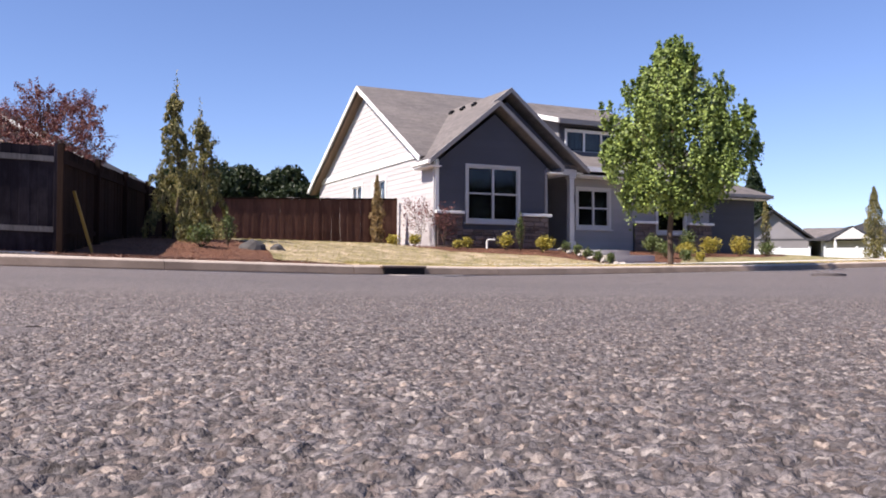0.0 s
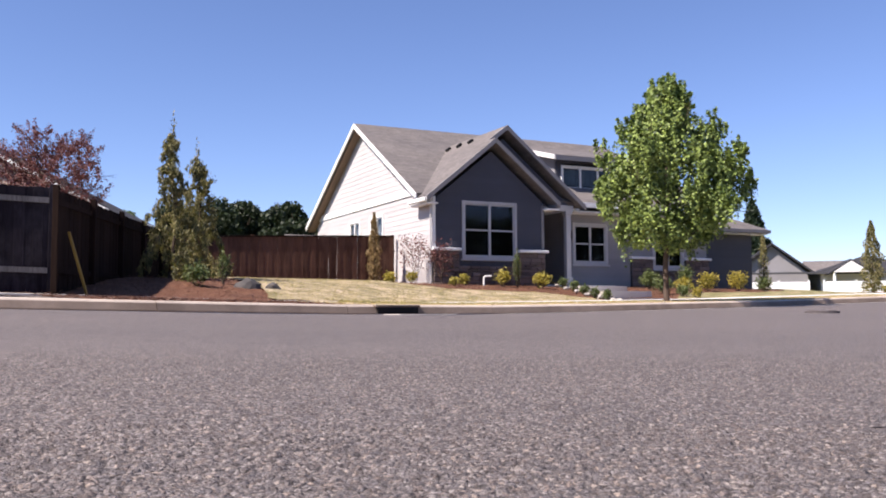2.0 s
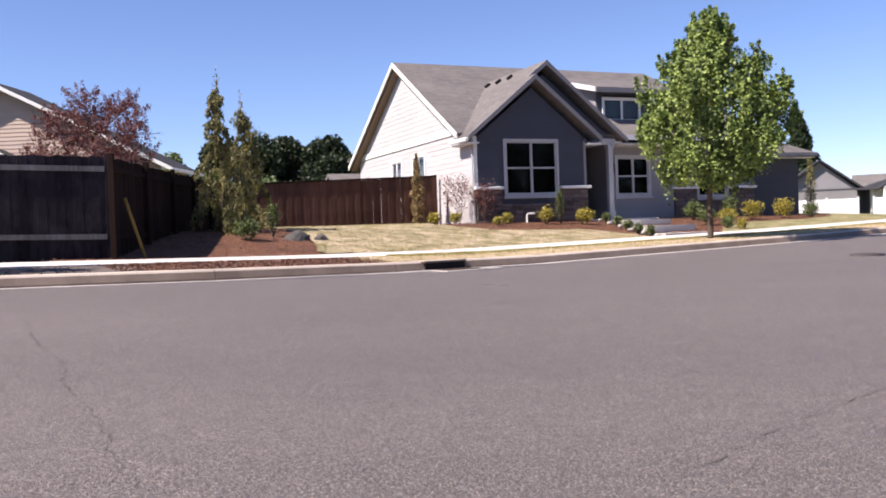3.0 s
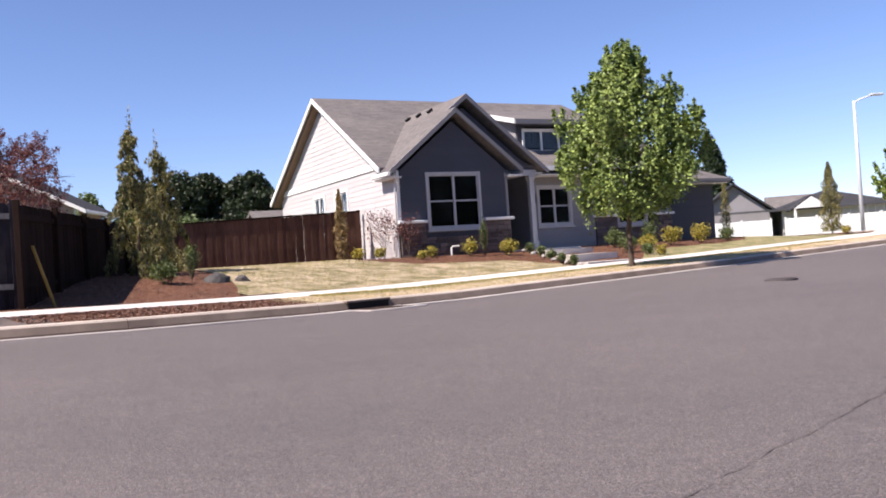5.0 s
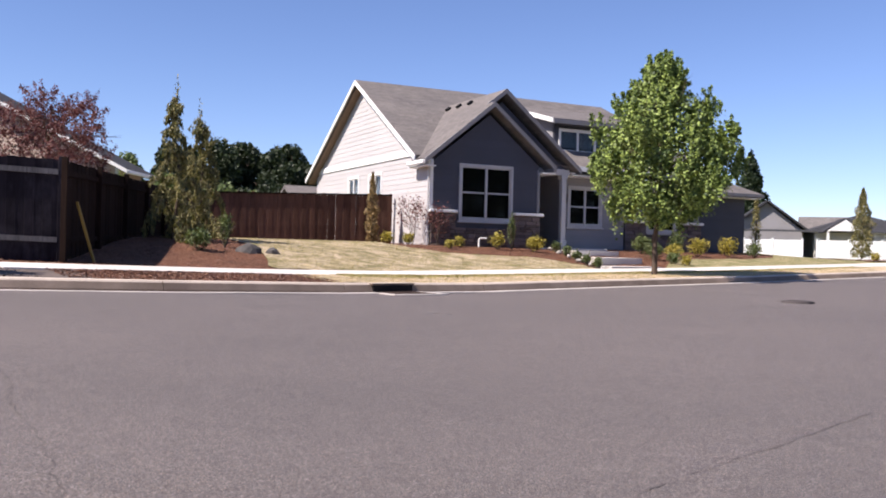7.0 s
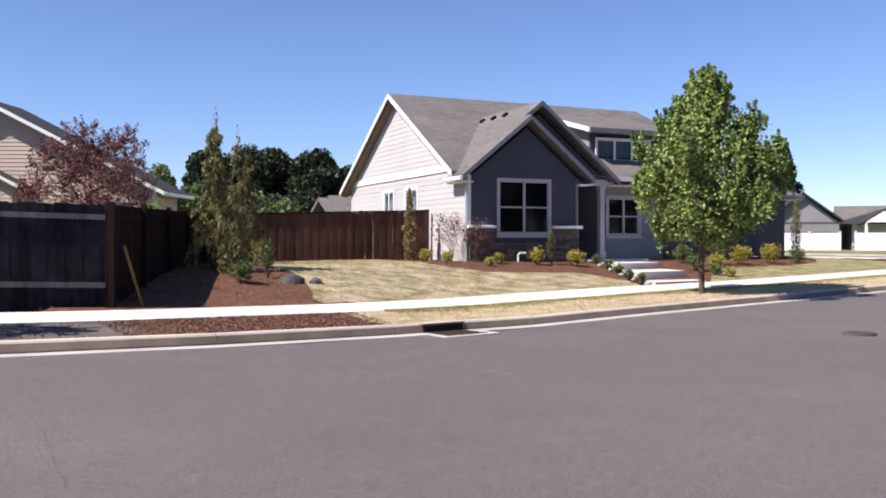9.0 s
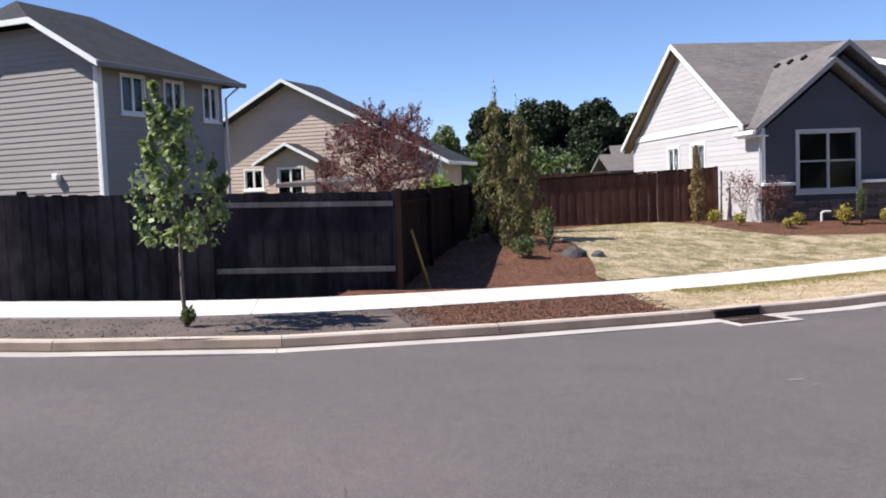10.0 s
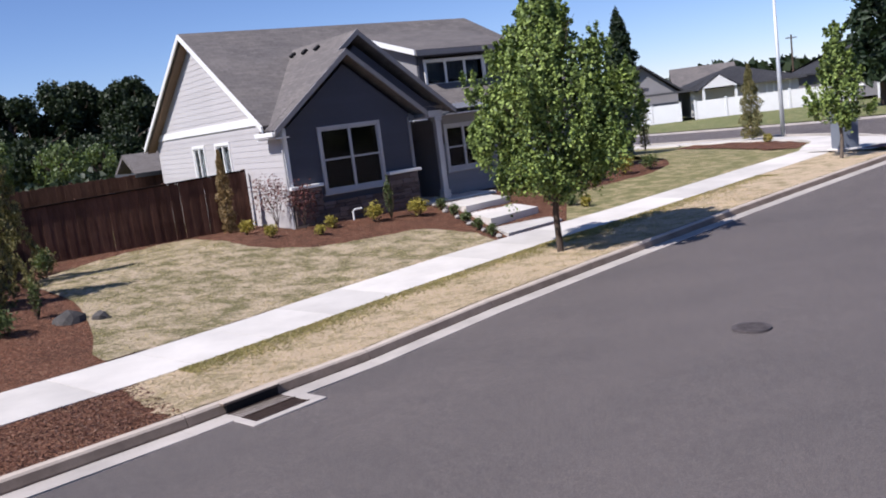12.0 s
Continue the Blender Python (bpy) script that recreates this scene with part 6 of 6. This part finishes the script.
r = np.random.default_rng(77)
pts = []
for k in range(9000):
    x = r.uniform(-150, 220)
    d = 130 + 25 * noise.noise((x * 0.02, 1, 1)) + r.uniform(0, 8)
    top = 4.6 + 2.2 * noise.noise((x * 0.07, 5, 2)) + 1.6 * noise.noise((x * 0.25, 9, 2))
    pts.append((x, d, 0.5 + r.uniform(0, 1) ** 0.7 * top))
# Unseen taller ring behind the camera, added to darken reflections in the windows.
for k in range(15000):
    a = r.uniform(math.pi * 0.93, math.pi * 2.07)
    d = 95 + 10 * noise.noise((a * 3, 1, 1)) + r.uniform(0, 6)
    pts.append((d * math.cos(a), d * math.sin(a), r.uniform(0, 1) ** 0.7 * (14.0 + 5 * noise.noise((a * 9, 5, 2)))))
tagged(new("far_woods", leaf_mesh("far_woods", pts, 1.7, LEAF_FAR, r, 0.1, 0.9)), "low belt of dark trees along the horizon, with an unseen taller ring added behind the camera", "woods", "", "stuff")
pts = []
for k in range(1500):
    x, y = r.uniform(-14, -8), r.uniform(38, 52)
    pts.append((x, y, 0.7 + r.uniform(0, 1) * (2.0 + 0.8 * noise.noise((x * 0.5, y * 0.5, 4)))))
tagged(new("hedge", leaf_mesh("hedge", pts, 0.3, LEAF_FAR, r, 0.1, 0.8)), "dark loose hedge in the back yards", "hedge", "", "stuff")


# cracks in the asphalt and a few pale scuffs
CRACK = paint("crack_filler", (0.1, 0.087, 0.083), 0.9, 0.2, 20.0)
SCUFF = paint("pale_scuff", (0.21, 0.19, 0.18), 0.9, 0.2, 20.0)


def ribbon(name, line, width, mat, label, seed):
    r = random.Random(seed)
    ln = spline(line, 10)
    nrm = offset_line(ln, 1.0) - ln
    verts, faces = [], []
    level = road_surface(ln[:, 0], ln[:, 1]) + 0.005
    for p, n, z in zip(ln, nrm, level):
        o, w = r.uniform(-0.02, 0.02), width * r.uniform(0.2, 1.0) * (1.0 if noise.noise((len(verts) * 0.15, seed * 7, 1)) > -0.12 else 0.25)
        verts += [(*(p + n * (o - w / 2)), z), (*(p + n * (o + w / 2)), z)]
    faces = [(2 * i, 2 * i + 2, 2 * i + 3, 2 * i + 1) for i in range(len(ln) - 1)]
    tagged(new(name, sheet_mesh(name, verts, faces, mat)), label, "crack", "road cracks")


ribbon("road_crack", [(-3.6, 6.3), (-2.9, 5.1), (-2.25, 4.1), (-1.9, 3.45), (-1.43, 2.72), (-1.2, 2.3), (-0.95, 1.9)], 0.008, CRACK, "thin dark crack wandering through the asphalt", 1)
ribbon("road_crack", [(4.2, 6.1), (3.1, 4.85), (2.3, 3.95), (1.75, 3.35), (1.22, 2.8), (0.9, 2.42), (0.7, 2.2), (0.45, 1.9)], 0.007, CRACK, "thin dark crack wandering through the asphalt", 2)
for k, (x, y, l, w) in enumerate([(-0.05, 9.85, 0.16, 0.07), (0.14, 9.66, 0.09, 0.05)]):
    ob = tagged(part("road_scuff", boxed((-l / 2, -w / 2, 0), (l / 2, w / 2, 0.004), 0.0), SCUFF), "pale scuffed spot on the asphalt", "scuff")
    ob.matrix_basis = Matrix.Translation((x, y, float(road_surface(np.array([x]), np.array([y]))[0]) + 0.001)) @ Matrix.Rotation(0.5, 4, "Z")


# ---------------------------------------------------------------- grass blades and bark chips
def inside(poly, x, y):
    hit = False
    for (x0, y0), (x1, y1) in zip(poly, poly[1:] + poly[:1]):
        if (y0 > y) != (y1 > y) and x < (x1 - x0) * (y - y0) / (y1 - y0) + x0:
            hit = not hit
    return hit


def scatter(poly, n, seed):
    r = random.Random(seed)
    lo, hi = np.min(poly, 0), np.max(poly, 0)
    out = []
    while len(out) < n:
        x, y = r.uniform(lo[0], hi[0]), r.uniform(lo[1], hi[1])
        if inside(poly, x, y):
            out.append((x, y))
    return out


BLADE = leaf_mat("grass_blades", (0.26, 0.24, 0.11), (0.62, 0.5, 0.33), 0.3)
BLADE_GREEN = leaf_mat("green_grass_blades", (0.22, 0.2, 0.08), (0.5, 0.42, 0.22), 0.35)
BLADE_DRY = leaf_mat("dry_grass_blades", (0.42, 0.34, 0.21), (0.68, 0.55, 0.42), 0.3)
CHIP = leaf_mat("bark_chips", (0.07, 0.03, 0.02), (0.24, 0.12, 0.08), 0.0)
r = np.random.default_rng(11)
strip_poly2 = clip_line(back, -1.75, 12.0) + clip_line(NEAR, -2.6, 11.3)[::-1]
for name, poly, n, zf, mat, size, label in (("lawn_blades", lawn_poly, 15000, lot_z, BLADE, 0.045, "short half-dry lawn blades"), ("strip_blades", strip_poly2, 10000, strip_z, BLADE_DRY, 0.045, "straw-dry grass blades in the planting strip")):
    pts = [(x, y, zf(x, y) + 0.012) for x, y in scatter(poly, n, 5)]
    tagged(new(name, leaf_mesh(name, pts, size, mat, r, 0.8, 0.22, -0.12)), label, "grass", "", "stuff")
green = random.Random(19)
fringe = clip_line(NEAR, -1.9, 13.0)
pts = []
for k in range(15000):
    i = green.randrange(len(fringe) - 1)
    f, d = green.random(), abs(green.gauss(0, 0.36))
    x, y = [p + (q - p) * f for p, q in zip(fringe[i], fringe[i + 1])]
    d *= 0.75 + 0.5 * noise.noise((x * 0.8, y * 0.8, 2))
    x, y = x + d * 0.6, y - 0.03 - d * 0.8
    pts.append((x, y, strip_z(x, y) + 0.02))
tagged(new("fringe_blades", leaf_mesh("fringe_blades", pts, 0.055, BLADE_GREEN, r, 0.7, 0.25, -0.15)), "greener grass blades along the sidewalk", "grass", "", "stuff")
strip_m = clip_line(back, -4.9, -1.55) + clip_line(NEAR, -5.8, -2.4)[::-1]
pts = [(x, y, lot_z(x, y) - 0.005) for x, y in scatter(bed_poly, 9000, 6) if not inside(lawn_poly, x, y)] + [(x, y, strip_z(x, y) + 0.008) for x, y in scatter(strip_m, 5000, 7)]
tagged(new("bark_chips", leaf_mesh("bark_chips", pts, 0.04, CHIP, r, 0.85, 0.4)), "loose red-brown bark chips", "mulch", "", "stuff")
GRIT = leaf_mat("soil_grit", (0.06, 0.048, 0.042), (0.14, 0.115, 0.1), 0.0)
strip_s = clip_line(back, -13.5, -5.1) + clip_line(NEAR, -14.5, -6.1)[::-1]
pts = [(x, y, strip_z(x, y) - 0.008) for x, y in scatter(strip_s, 2500, 8)]
tagged(new("soil_grit", leaf_mesh("soil_grit", pts, 0.024, GRIT, r, 0.8, 0.8)), "loose grey grit on the bare soil", "gravel", "", "stuff")
